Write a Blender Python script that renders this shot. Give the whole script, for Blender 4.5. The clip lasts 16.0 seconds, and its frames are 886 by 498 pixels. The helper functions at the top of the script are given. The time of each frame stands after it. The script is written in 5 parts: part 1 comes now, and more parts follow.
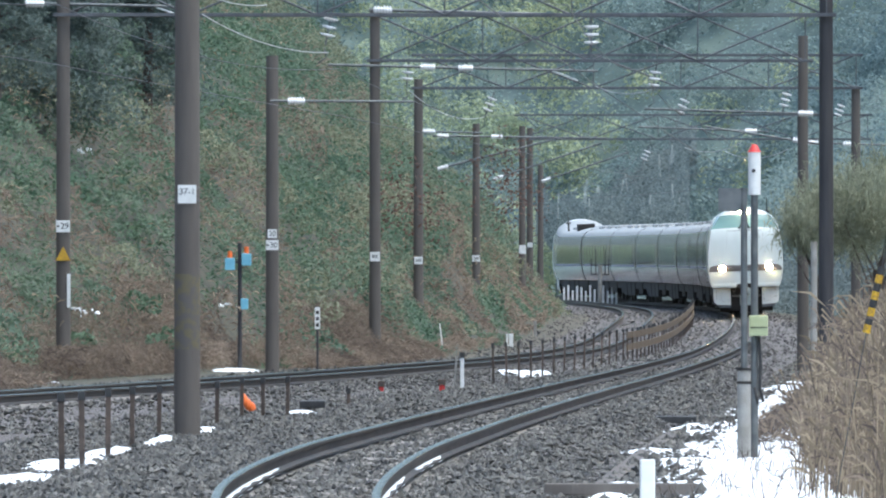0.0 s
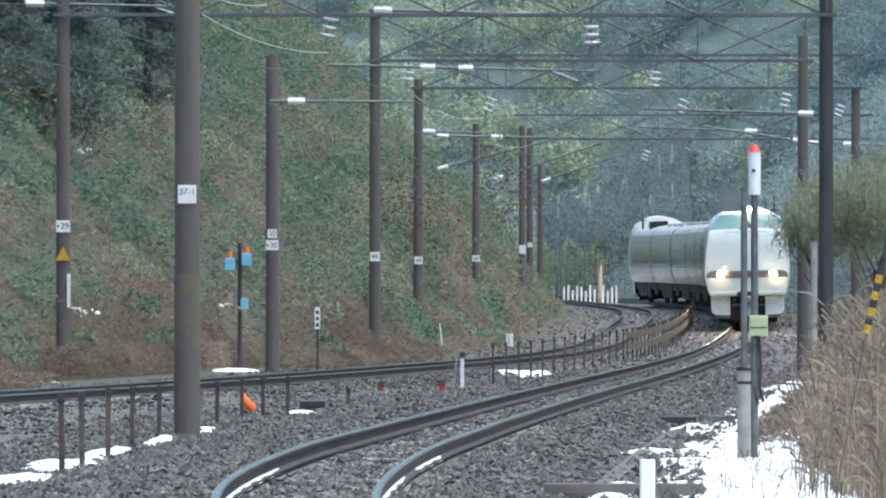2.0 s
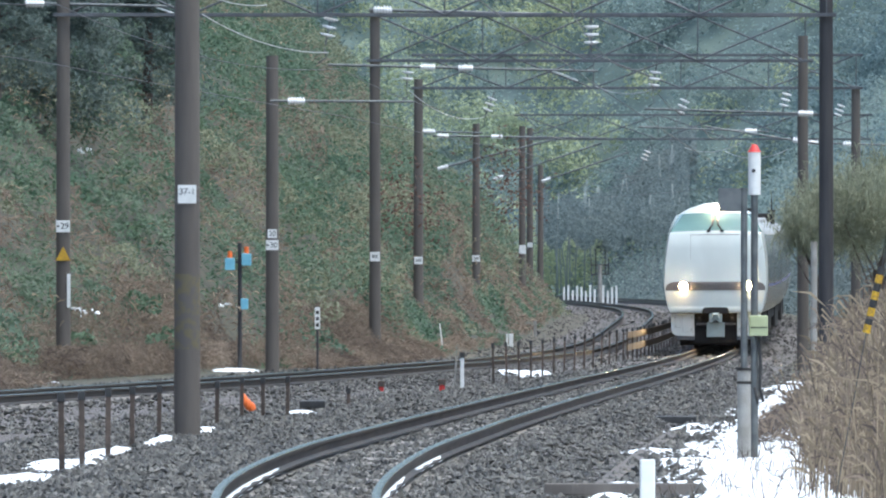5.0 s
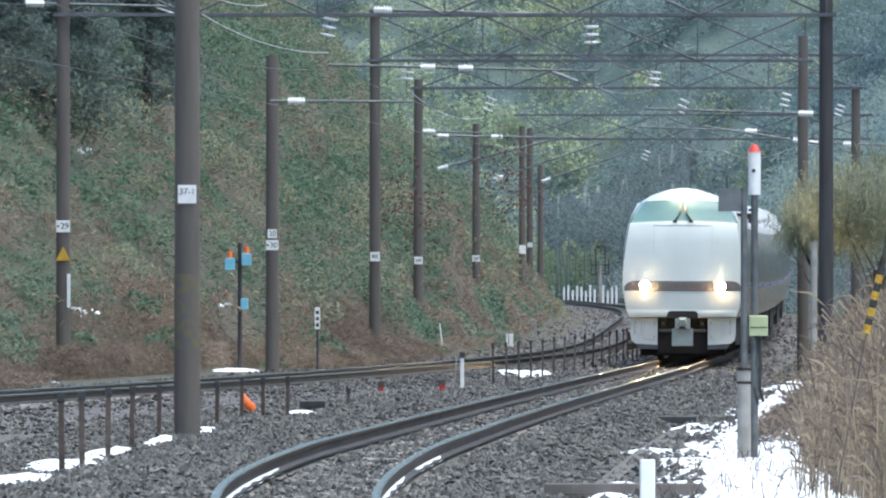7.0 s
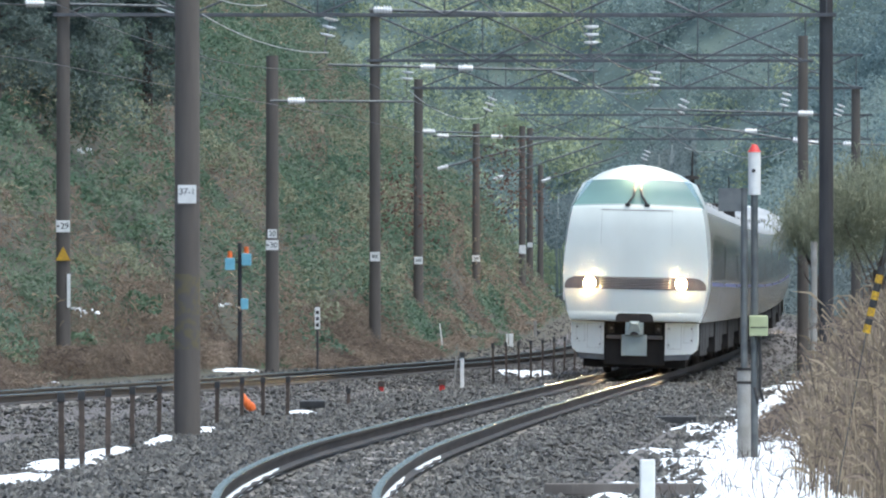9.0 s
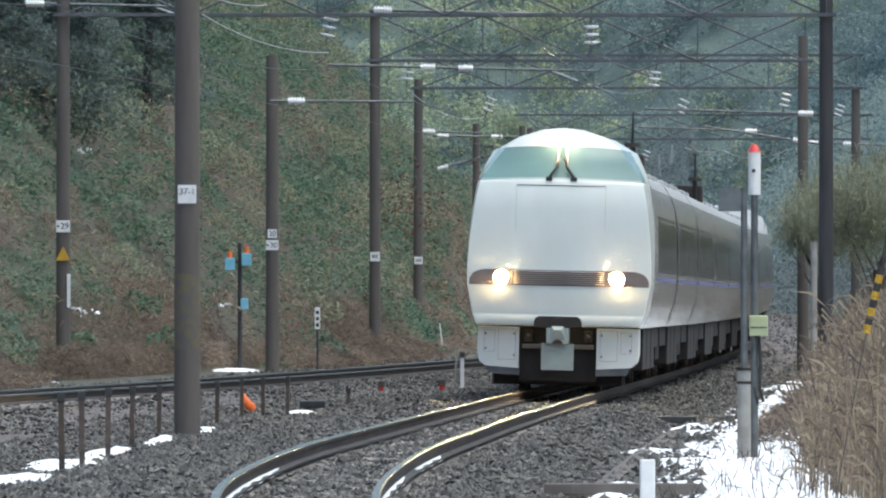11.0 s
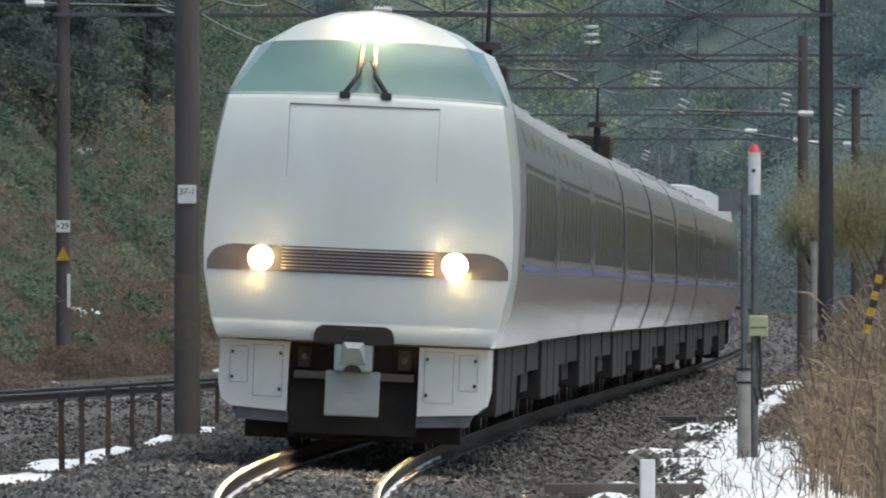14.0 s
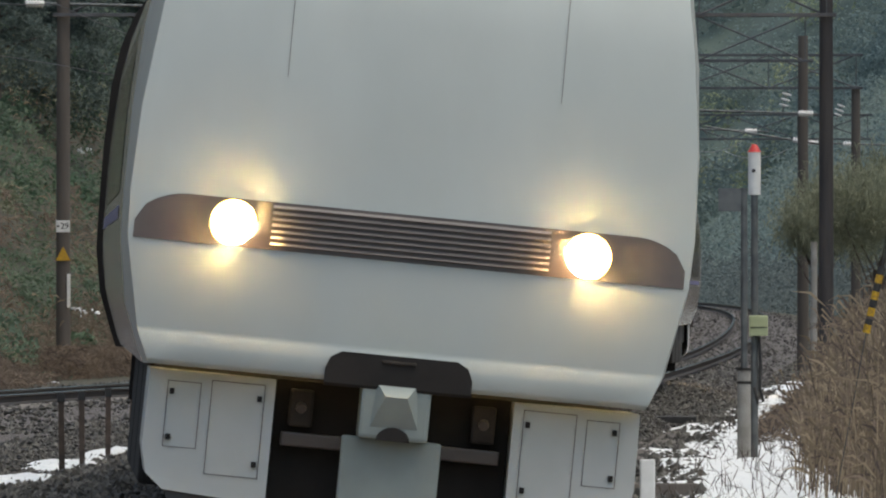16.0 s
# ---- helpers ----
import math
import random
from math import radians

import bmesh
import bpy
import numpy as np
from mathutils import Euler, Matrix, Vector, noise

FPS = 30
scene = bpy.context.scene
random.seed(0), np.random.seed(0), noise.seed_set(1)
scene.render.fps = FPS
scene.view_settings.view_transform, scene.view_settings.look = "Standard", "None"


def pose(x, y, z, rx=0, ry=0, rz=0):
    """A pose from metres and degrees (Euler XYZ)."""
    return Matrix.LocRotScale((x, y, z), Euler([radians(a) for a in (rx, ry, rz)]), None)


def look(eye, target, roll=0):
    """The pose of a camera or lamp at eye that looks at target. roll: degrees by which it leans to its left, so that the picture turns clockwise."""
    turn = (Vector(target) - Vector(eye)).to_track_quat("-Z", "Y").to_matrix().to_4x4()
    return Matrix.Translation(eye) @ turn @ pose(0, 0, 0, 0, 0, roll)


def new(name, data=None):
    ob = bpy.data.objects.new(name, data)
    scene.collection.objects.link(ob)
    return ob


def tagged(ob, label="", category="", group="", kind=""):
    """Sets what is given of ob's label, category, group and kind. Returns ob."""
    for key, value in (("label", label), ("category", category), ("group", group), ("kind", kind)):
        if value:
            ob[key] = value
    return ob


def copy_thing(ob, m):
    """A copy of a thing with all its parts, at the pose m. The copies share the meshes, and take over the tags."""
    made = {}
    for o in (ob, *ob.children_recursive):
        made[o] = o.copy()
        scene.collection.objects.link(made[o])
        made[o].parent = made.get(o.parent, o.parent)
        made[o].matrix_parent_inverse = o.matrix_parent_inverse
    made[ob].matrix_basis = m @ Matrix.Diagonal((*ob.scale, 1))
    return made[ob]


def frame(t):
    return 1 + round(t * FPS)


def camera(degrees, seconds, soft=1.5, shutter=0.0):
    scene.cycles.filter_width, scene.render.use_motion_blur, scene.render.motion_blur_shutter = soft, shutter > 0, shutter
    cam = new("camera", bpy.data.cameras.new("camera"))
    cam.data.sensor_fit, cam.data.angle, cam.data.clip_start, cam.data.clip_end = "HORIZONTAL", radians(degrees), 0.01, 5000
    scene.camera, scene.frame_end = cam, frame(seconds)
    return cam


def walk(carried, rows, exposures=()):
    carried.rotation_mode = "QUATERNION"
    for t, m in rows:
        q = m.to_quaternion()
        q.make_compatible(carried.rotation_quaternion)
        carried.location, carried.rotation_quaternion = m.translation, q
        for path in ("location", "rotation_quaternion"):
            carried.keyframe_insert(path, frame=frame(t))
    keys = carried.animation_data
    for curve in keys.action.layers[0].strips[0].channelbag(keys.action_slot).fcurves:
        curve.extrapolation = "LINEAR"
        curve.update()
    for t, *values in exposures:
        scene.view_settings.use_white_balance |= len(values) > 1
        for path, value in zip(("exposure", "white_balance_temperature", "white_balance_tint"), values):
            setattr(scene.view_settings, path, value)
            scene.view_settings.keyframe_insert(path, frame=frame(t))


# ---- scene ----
cam = camera(3.839, 16.0, soft=2.1)
EYE = pose(0, 0, 1.38, 90.2302, 0, 0)
walk(cam, [(0, EYE), (16.0, EYE)], exposures=[(0, 1.36, 5950, 1), (7.0, 1.33, 5950, 1), (9.2, 1.2, 6050, 1), (12.5, 0.78, 6350, 2), (14.5, 0.42, 6600, 2), (16.0, 0.26, 6900, 3)])

# ---- world and light: overcast winter sky ----
world = bpy.data.worlds.new("overcast_sky")
world.use_nodes = True
scene.world = world
wn = world.node_tree
sky = wn.nodes.new("ShaderNodeTexSky")
sky.sky_type, sky.sun_disc = "NISHITA", False
sky.sun_elevation, sky.sun_rotation = radians(72), radians(120)
sky.air_density, sky.dust_density, sky.ozone_density = 1.0, 4.0, 1.0
wn.links.new(sky.outputs[0], wn.nodes["Background"].inputs[0])
wn.nodes["Background"].inputs[1].default_value = 0.15
sun = new("sun", bpy.data.lights.new("sun", "SUN"))
sun.data.energy, sun.data.angle, sun.data.color = 0.6, radians(40), (1.0, 0.97, 0.93)
sun.matrix_world = look((6, -3, 24), (0, 0, 0))


# ---- materials ----
def mat(name, c1, c2=None, rough=0.7, metal=0.0, scale=4.0, fine=0.0, bump=0.0, c3=None, stretch=(1, 1, 1), rnd=0.0, island=0.0, cover=(0.35, 0.65), through_light=0.0):
    """Noise-mixed surface: two tones at one scale, a third tone or fine grain at another, relief and random tone per piece."""
    m = bpy.data.materials.new(name)
    m.use_nodes = True
    nt = m.node_tree
    n, l = nt.nodes, nt.links
    b = n["Principled BSDF"]
    b.inputs["Roughness"].default_value, b.inputs["Metallic"].default_value = rough, metal
    c2 = c2 or c1
    tc = n.new("ShaderNodeTexCoord")
    mp = n.new("ShaderNodeMapping")
    mp.inputs["Scale"].default_value = stretch
    l.new(tc.outputs["Object"], mp.inputs[0])
    big = n.new("ShaderNodeTexNoise")
    big.inputs["Scale"].default_value, big.inputs["Detail"].default_value = scale, 5
    l.new(mp.outputs[0], big.inputs["Vector"])
    ramp = n.new("ShaderNodeValToRGB")
    ramp.color_ramp.elements[0].position, ramp.color_ramp.elements[1].position = cover
    ramp.color_ramp.elements[0].color, ramp.color_ramp.elements[1].color = (*c1, 1), (*c2, 1)
    l.new(big.outputs[0], ramp.inputs[0])
    out = ramp.outputs[0]
    small = n.new("ShaderNodeTexNoise")
    small.inputs["Scale"].default_value, small.inputs["Detail"].default_value = fine or scale * 9, 3
    l.new(mp.outputs[0], small.inputs["Vector"])
    if c3:
        mix = n.new("ShaderNodeMix")
        mix.data_type = "RGBA"
        r3 = n.new("ShaderNodeValToRGB")
        r3.color_ramp.elements[0].position, r3.color_ramp.elements[1].position = 0.5, 0.62
        l.new(small.outputs[0], r3.inputs[0])
        l.new(r3.outputs[0], mix.inputs[0])
        l.new(out, mix.inputs[6])
        mix.inputs[7].default_value = (*c3, 1)
        out = mix.outputs[2]
    if rnd or island:
        hs = n.new("ShaderNodeHueSaturation")
        mr = n.new("ShaderNodeMapRange")
        k = rnd or island
        mr.inputs["To Min"].default_value, mr.inputs["To Max"].default_value = 1 - k, 1 + k
        src = n.new("ShaderNodeObjectInfo").outputs["Random"] if rnd else n.new("ShaderNodeNewGeometry").outputs["Random Per Island"]
        l.new(src, mr.inputs[0])
        l.new(mr.outputs[0], hs.inputs["Value"])
        l.new(out, hs.inputs["Color"])
        out = hs.outputs[0]
    l.new(out, b.inputs["Base Color"])
    if through_light:
        tr, ms = n.new("ShaderNodeBsdfTranslucent"), n.new("ShaderNodeMixShader")
        l.new(out, tr.inputs[0])
        ms.inputs[0].default_value = through_light
        l.new(b.outputs[0], ms.inputs[1])
        l.new(tr.outputs[0], ms.inputs[2])
        l.new(ms.outputs[0], n["Material Output"].inputs[0])
    if bump:
        bp = n.new("ShaderNodeBump")
        bp.inputs["Strength"].default_value, bp.inputs["Distance"].default_value = bump, 0.03
        l.new(small.outputs[0], bp.inputs["Height"])
        l.new(bp.outputs[0], b.inputs["Normal"])
    return m


def glow(name, color, strength):
    m = bpy.data.materials.new(name)
    m.use_nodes = True
    b = m.node_tree.nodes["Principled BSDF"]
    b.inputs["Base Color"].default_value = (*color, 1)
    b.inputs["Emission Color"].default_value, b.inputs["Emission Strength"].default_value = (*color, 1), strength
    return m


M_SOIL = mat("dead_grass_soil", (0.07, 0.06, 0.048), (0.13, 0.105, 0.08), 0.95, scale=1.5, bump=0.6, c3=(0.05, 0.06, 0.03))
M_HILL = mat("undergrowth_soil", (0.05, 0.052, 0.036), (0.085, 0.076, 0.052), 0.95, scale=0.8, fine=9, bump=0.6)
M_BALLAST = mat("ballast_gravel", (0.052, 0.046, 0.041), (0.10, 0.088, 0.08), 0.9, scale=9, fine=40, bump=1.0, c3=(0.22, 0.20, 0.2))
M_STONE = mat("ballast_stone", (0.048, 0.045, 0.039), (0.098, 0.094, 0.085), 0.65, scale=2.2, island=0.75)
M_SNOW = mat("melting_snow", (0.72, 0.76, 0.78), (0.84, 0.86, 0.87), 0.7, scale=3, fine=14, bump=0.5)
M_RAIL = mat("rail_side_steel", (0.03, 0.025, 0.021), (0.058, 0.047, 0.039), 0.7, 0.1, scale=6, stretch=(1, 0.1, 1))
M_RAILTOP = mat("polished_rail_head", (0.13, 0.105, 0.085), (0.18, 0.15, 0.125), 0.2, 1.0, scale=5, stretch=(8, 0.1, 1))
M_SLEEPER = mat("concrete_sleeper", (0.18, 0.165, 0.15), (0.26, 0.24, 0.22), 0.9, scale=3, bump=0.3, rnd=0.25)
M_POLE = mat("weathered_pole_concrete", (0.095, 0.083, 0.074), (0.125, 0.11, 0.098), 0.85, scale=1.6, stretch=(3, 3, 0.35), fine=30, bump=0.2)
M_POLE_DARK = mat("dark_pole_steel", (0.035, 0.035, 0.04), (0.06, 0.058, 0.06), 0.7, 0.2, scale=2, stretch=(3, 3, 0.3))
M_STEEL = mat("galvanised_steel", (0.11, 0.12, 0.125), (0.19, 0.2, 0.2), 0.55, 0.6, scale=5)
M_TRUSS = mat("gantry_steel", (0.085, 0.09, 0.10), (0.14, 0.145, 0.155), 0.6, 0.4, scale=3)
M_WIRE = mat("dark_copper_wire", (0.06, 0.06, 0.065), (0.10, 0.10, 0.10), 0.5, 0.6, scale=2)
M_CABLE = mat("pale_insulated_cable", (0.42, 0.44, 0.44), (0.5, 0.52, 0.52), 0.5, scale=4)
M_PORC = mat("white_porcelain", (0.86, 0.86, 0.86), (0.8, 0.8, 0.79), 0.25, scale=8)
M_PAINT = mat("train_white_paint", (0.49, 0.53, 0.508), (0.55, 0.592, 0.57), 0.30, scale=1.3, fine=9, stretch=(1, 1, 0.5), bump=0.02)
M_SILVER = mat("train_side_grey_paint", (0.38, 0.375, 0.365), (0.43, 0.425, 0.415), 0.13, 0.1, scale=0.7, fine=8)
M_GREYPAINT = mat("train_skirt_grey", (0.55, 0.58, 0.56), (0.63, 0.65, 0.63), 0.45, scale=2)
M_ROOFGREY = mat("train_roof_grey", (0.30, 0.31, 0.31), (0.37, 0.38, 0.38), 0.6, scale=1.5)
M_DARK = mat("underfloor_black", (0.013, 0.012, 0.011), (0.026, 0.022, 0.02), 0.8, scale=3)
M_BAND = mat("lamp_band_brown", (0.10, 0.085, 0.08), (0.13, 0.11, 0.10), 0.35, scale=4)
M_GLASS = mat("green_tinted_windscreen", (0.11, 0.205, 0.19), (0.085, 0.16, 0.15), 0.2, scale=0.8)
M_WIN = mat("smoked_side_glass", (0.012, 0.012, 0.012), (0.02, 0.019, 0.018), 0.08, scale=1.0)
M_WIN.node_tree.nodes["Principled BSDF"].inputs["Specular IOR Level"].default_value = 0.12
M_BLUE = mat("blue_stripe_paint", (0.15, 0.16, 0.33), (0.17, 0.18, 0.36), 0.35, scale=3)
M_LAMP = glow("headlamp_glow", (1.0, 0.64, 0.29), 1100)
M_ROOFLAMP = glow("roof_lamp_glow", (1.0, 0.72, 0.38), 170)
# rim glow stands for the headlamps' halo; the rim is no lamp
M_LAMPHALO = glow("halo_rim_glow", (1.0, 0.62, 0.22), 5.0)
M_YELLOW = mat("yellow_paint", (0.62, 0.38, 0.02), (0.52, 0.30, 0.02), 0.6, scale=6, c3=(0.3, 0.18, 0.04))
M_OCHRE = mat("faded_ochre_paint", (0.15, 0.10, 0.05), (0.095, 0.075, 0.055), 0.8, scale=6)
M_BLACKP = mat("black_paint", (0.02, 0.02, 0.02), (0.04, 0.04, 0.04), 0.6, scale=6)
M_RED = mat("red_plastic", (0.60, 0.04, 0.03), (0.5, 0.03, 0.03), 0.4, scale=6)
M_ORANGE = mat("orange_plastic", (0.80, 0.17, 0.03), (0.7, 0.13, 0.02), 0.5, scale=6)
M_COUPLER = mat("coupler_cover_grey", (0.30, 0.35, 0.335), (0.24, 0.28, 0.27), 0.5, scale=3)
M_SLAT = mat("louvre_slat_grey", (0.17, 0.155, 0.15), (0.21, 0.19, 0.18), 0.5, scale=4)
M_FADED = mat("faded_yellow_on_pole", (0.106, 0.096, 0.088), (0.135, 0.115, 0.07), 0.85, scale=9, cover=(0.42, 0.6))
M_CLUMP = mat("olive_bamboo_clump_leaves", (0.20, 0.22, 0.145), (0.28, 0.29, 0.20), 0.6, scale=0.5, island=0.25, through_light=0.42)
# blue-grey leaf tone with the grove's shade and haze put into it
M_GROVE = mat("shade_tinted_grove_leaves", (0.105, 0.137, 0.142), (0.14, 0.17, 0.165), 0.8, scale=0.2, island=0.15, through_light=0.3)
M_DIM = mat("dim_evergreen_leaves", (0.09, 0.125, 0.115), (0.135, 0.172, 0.148), 0.6, scale=0.4, island=0.25, through_light=0.42)
M_OLIVE = mat("olive_bamboo_leaves", (0.16, 0.18, 0.11), (0.23, 0.24, 0.155), 0.6, scale=0.5, island=0.3, through_light=0.42)
M_CYAN = mat("pale_blue_enamel", (0.17, 0.42, 0.55), (0.2, 0.48, 0.6), 0.5, scale=6)
M_BOXGREEN = mat("pale_green_box_paint", (0.42, 0.46, 0.27), (0.36, 0.4, 0.22), 0.55, scale=6)
M_WHITE = mat("white_plate_paint", (0.78, 0.78, 0.76), (0.68, 0.68, 0.66), 0.5, scale=8)
M_RUST = mat("rusty_post", (0.055, 0.042, 0.036), (0.10, 0.075, 0.06), 0.85, scale=8, rnd=0.3)
M_CONC = mat("old_concrete", (0.22, 0.21, 0.19), (0.32, 0.31, 0.29), 0.9, scale=4, bump=0.3)
M_LEAF = mat("bamboo_grass_leaves", (0.075, 0.125, 0.082), (0.15, 0.20, 0.125), 0.55, scale=0.22, island=0.25, through_light=0.42)
M_LEAF2 = mat("evergreen_bush_leaves", (0.055, 0.11, 0.065), (0.10, 0.155, 0.085), 0.5, scale=0.25, island=0.32, through_light=0.42)
M_DRY = mat("dry_brown_grass", (0.15, 0.115, 0.09), (0.26, 0.205, 0.155), 0.9, scale=0.25, island=0.35, through_light=0.42)
M_REED = mat("straw_reed", (0.215, 0.165, 0.11), (0.34, 0.275, 0.19), 0.85, scale=0.7, island=0.45, through_light=0.42)
M_RUSSET = mat("russet_leaves", (0.13, 0.075, 0.06), (0.17, 0.10, 0.075), 0.8, scale=0.6, island=0.4, through_light=0.42)
# far tones are lightened and blued: the haze is put into their colour
M_FAR = mat("hazed_far_wood_leaves", (0.16, 0.225, 0.235), (0.225, 0.285, 0.265), 0.95, scale=0.06, island=0.12, through_light=0.42)
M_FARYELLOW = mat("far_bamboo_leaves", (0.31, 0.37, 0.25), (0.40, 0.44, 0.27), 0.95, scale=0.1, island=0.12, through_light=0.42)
M_FARGROUND = mat("hazed_far_hillside", (0.075, 0.11, 0.11), (0.14, 0.18, 0.15), 0.95, scale=0.25, fine=2.0, bump=0.8)
M_FARTRUNK = mat("pale_bamboo_stems", (0.17, 0.20, 0.20), (0.22, 0.25, 0.24), 0.7, scale=2, island=0.3)


# ---- mesh helpers ----
def part(name, bm, material, parent=None, label=""):
    me = bpy.data.meshes.new(name)
    bm.to_mesh(me)
    bm.free()
    for m in (material if isinstance(material, (list, tuple)) else [material]):
        me.materials.append(m)
    ob = new(name, me)
    if parent:
        ob.parent = parent
    return tagged(ob, label)


def thing(name, m, label, category, group="", kind=""):
    ob = new(name)
    ob.empty_display_size = 0.2
    ob.matrix_basis = m
    return tagged(ob, label, category, group, kind)


def box(bm, x0, x1, y0, y1, z0, z1, bevel=0.0, mi=0):
    r = bmesh.ops.create_cube(bm, size=1, matrix=Matrix.Translation(((x0 + x1) / 2, (y0 + y1) / 2, (z0 + z1) / 2)) @ Matrix.Diagonal((x1 - x0, y1 - y0, z1 - z0, 1)))
    fs = set(f for v in r["verts"] for f in v.link_faces)
    for f in fs:
        f.material_index = mi
    if bevel:
        bmesh.ops.bevel(bm, geom=list({e for f in fs for e in f.edges}), offset=bevel, segments=2, affect="EDGES", profile=0.6)
    return bm


def cyl(bm, a, b, r0, r1=None, seg=12, mi=0):
    a, b = Vector(a), Vector(b)
    m = Matrix.Translation((a + b) / 2) @ (b - a).to_track_quat("Z", "Y").to_matrix().to_4x4()
    r = bmesh.ops.create_cone(bm, cap_ends=True, segments=seg, radius1=r0, radius2=r0 if r1 is None else r1, depth=(b - a).length, matrix=m)
    for f in {f for v in r["verts"] for f in v.link_faces}:
        f.smooth = len(f.verts) == 4
        f.material_index = mi
        if len(f.verts) != 4:
            for e in f.edges:
                e.smooth = False
    return bm


def tube(bm, pts, r, seg=6):
    """A pipe or cable swept in one piece through the points."""
    pts = [Vector(p) for p in pts]
    prev, side = None, None
    for i, p in enumerate(pts):
        d = (pts[min(i + 1, len(pts) - 1)] - pts[max(i - 1, 0)]).normalized()
        side = (side - d * side.dot(d)).normalized() if side else d.orthogonal().normalized()
        up = d.cross(side)
        ring = [bm.verts.new(p + (side * math.cos(6.28319 * k / seg) + up * math.sin(6.28319 * k / seg)) * r) for k in range(seg)]
        if prev:
            for k in range(seg):
                bm.faces.new((prev[k], prev[(k + 1) % seg], ring[(k + 1) % seg], ring[k])).smooth = True
        else:
            bm.faces.new(ring[::-1])
        prev = ring
    bm.faces.new(prev)
    return bm


def lathe(bm, c, axis, profile, seg=14):
    """A turned piece about an axis: rows of (radius, place along the axis)."""
    c, d = Vector(c), Vector(axis).normalized()
    s = d.orthogonal().normalized()
    u = d.cross(s)
    prev = None
    for r, t in profile:
        ring = [bm.verts.new(c + d * t + (s * math.cos(6.28319 * k / seg) + u * math.sin(6.28319 * k / seg)) * r) for k in range(seg)]
        if prev:
            for k in range(seg):
                bm.faces.new((prev[k], prev[(k + 1) % seg], ring[(k + 1) % seg], ring[k]))
        else:
            bm.faces.new(ring[::-1])
        prev = ring
    bm.faces.new(prev)
    return bm


def B():
    return bmesh.new()


def raw(name, verts, faces, material, parent=None, label=""):
    me = bpy.data.meshes.new(name)
    me.from_pydata(verts, [], faces)
    for m in (material if isinstance(material, (list, tuple)) else [material]):
        me.materials.append(m)
    ob = new(name, me)
    if parent:
        ob.parent = parent
    return tagged(ob, label)


# ---- plan of the line: distance along the view (y) against side (x), rise and cant ----
def spline(pts):
    ys = np.array([p[0] for p in pts], float)
    xs = np.array([p[1] for p in pts], float)
    s = np.gradient(xs, ys)

    def f(y):
        y = np.asarray(y, float)
        i = np.clip(np.searchsorted(ys, y) - 1, 0, len(ys) - 2)
        h = ys[i + 1] - ys[i]
        u = (y - ys[i]) / h
        uc = np.clip(u, 0, 1)
        v = (2 * uc**3 - 3 * uc**2 + 1) * xs[i] + (uc**3 - 2 * uc**2 + uc) * h * s[i] + (3 * uc**2 - 2 * uc**3) * xs[i + 1] + (uc**3 - uc**2) * h * s[i + 1]
        return v + np.where(u > 1, (u - 1) * h * s[i + 1], 0) + np.where(u < 0, u * h * s[i], 0)
    return f


main_x = spline([(-44.6, 7.8), (0.0, 3.9), (33.4, 1.35), (67.5, -0.36), (94.7, -1.04), (121.9, -0.82), (149.1, -0.06), (189.4, 1.26), (257.4, 3.69), (325.4, 6.11), (393.3, 8.48), (447.9, 10.33), (502.5, 11.55), (540.4, 11.95), (579.4, 11.9), (612.9, 11.05), (646.3, 9.6), (690.9, 6.8), (735.4, 3.9), (802.3, -2.0), (891.4, -12)])
loop_x = spline([(-44.6, -25), (66.9, -16.8), (133.7, -11.9), (167.1, -9.35), (201.7, -6.75), (222.9, -5.1), (251.8, -3.06), (285.3, -0.95), (329.8, 1.75), (367.7, 3.6), (393.3, 4.6), (447.9, 6.2), (502.5, 7.4), (540.4, 7.75), (579.4, 7.45), (612.9, 6.7), (646.3, 5.5), (690.9, 3.2), (735.4, 0.1), (802.3, -5.8), (891.4, -15.8)])
rise = spline([(-44.6, -0.08), (60, -0.06), (85, -0.01), (111.4, 0), (222.9, 0), (323.1, 0.02), (367.7, 0.08), (402.3, 0.22), (461.3, 0.68), (502.5, 0.93), (590.6, 1.28), (690.9, 1.64), (891.4, 2.2)])
cant = spline([(-44.6, 5.6), (44.6, 5.8), (78.0, 5.5), (108.1, 3.8), (135.9, 2.2), (162.7, 1.1), (206.1, 1.2), (257.4, 1.4), (323.1, 0.2), (445.7, -0.8), (557.2, -2.5), (891.4, -2.5)])


def line_frame(fx, y, roll=True):
    y = float(y)
    return Vector((float(fx(y)), y, float(rise(y)))), radians(float(cant(y))) if roll else 0.0


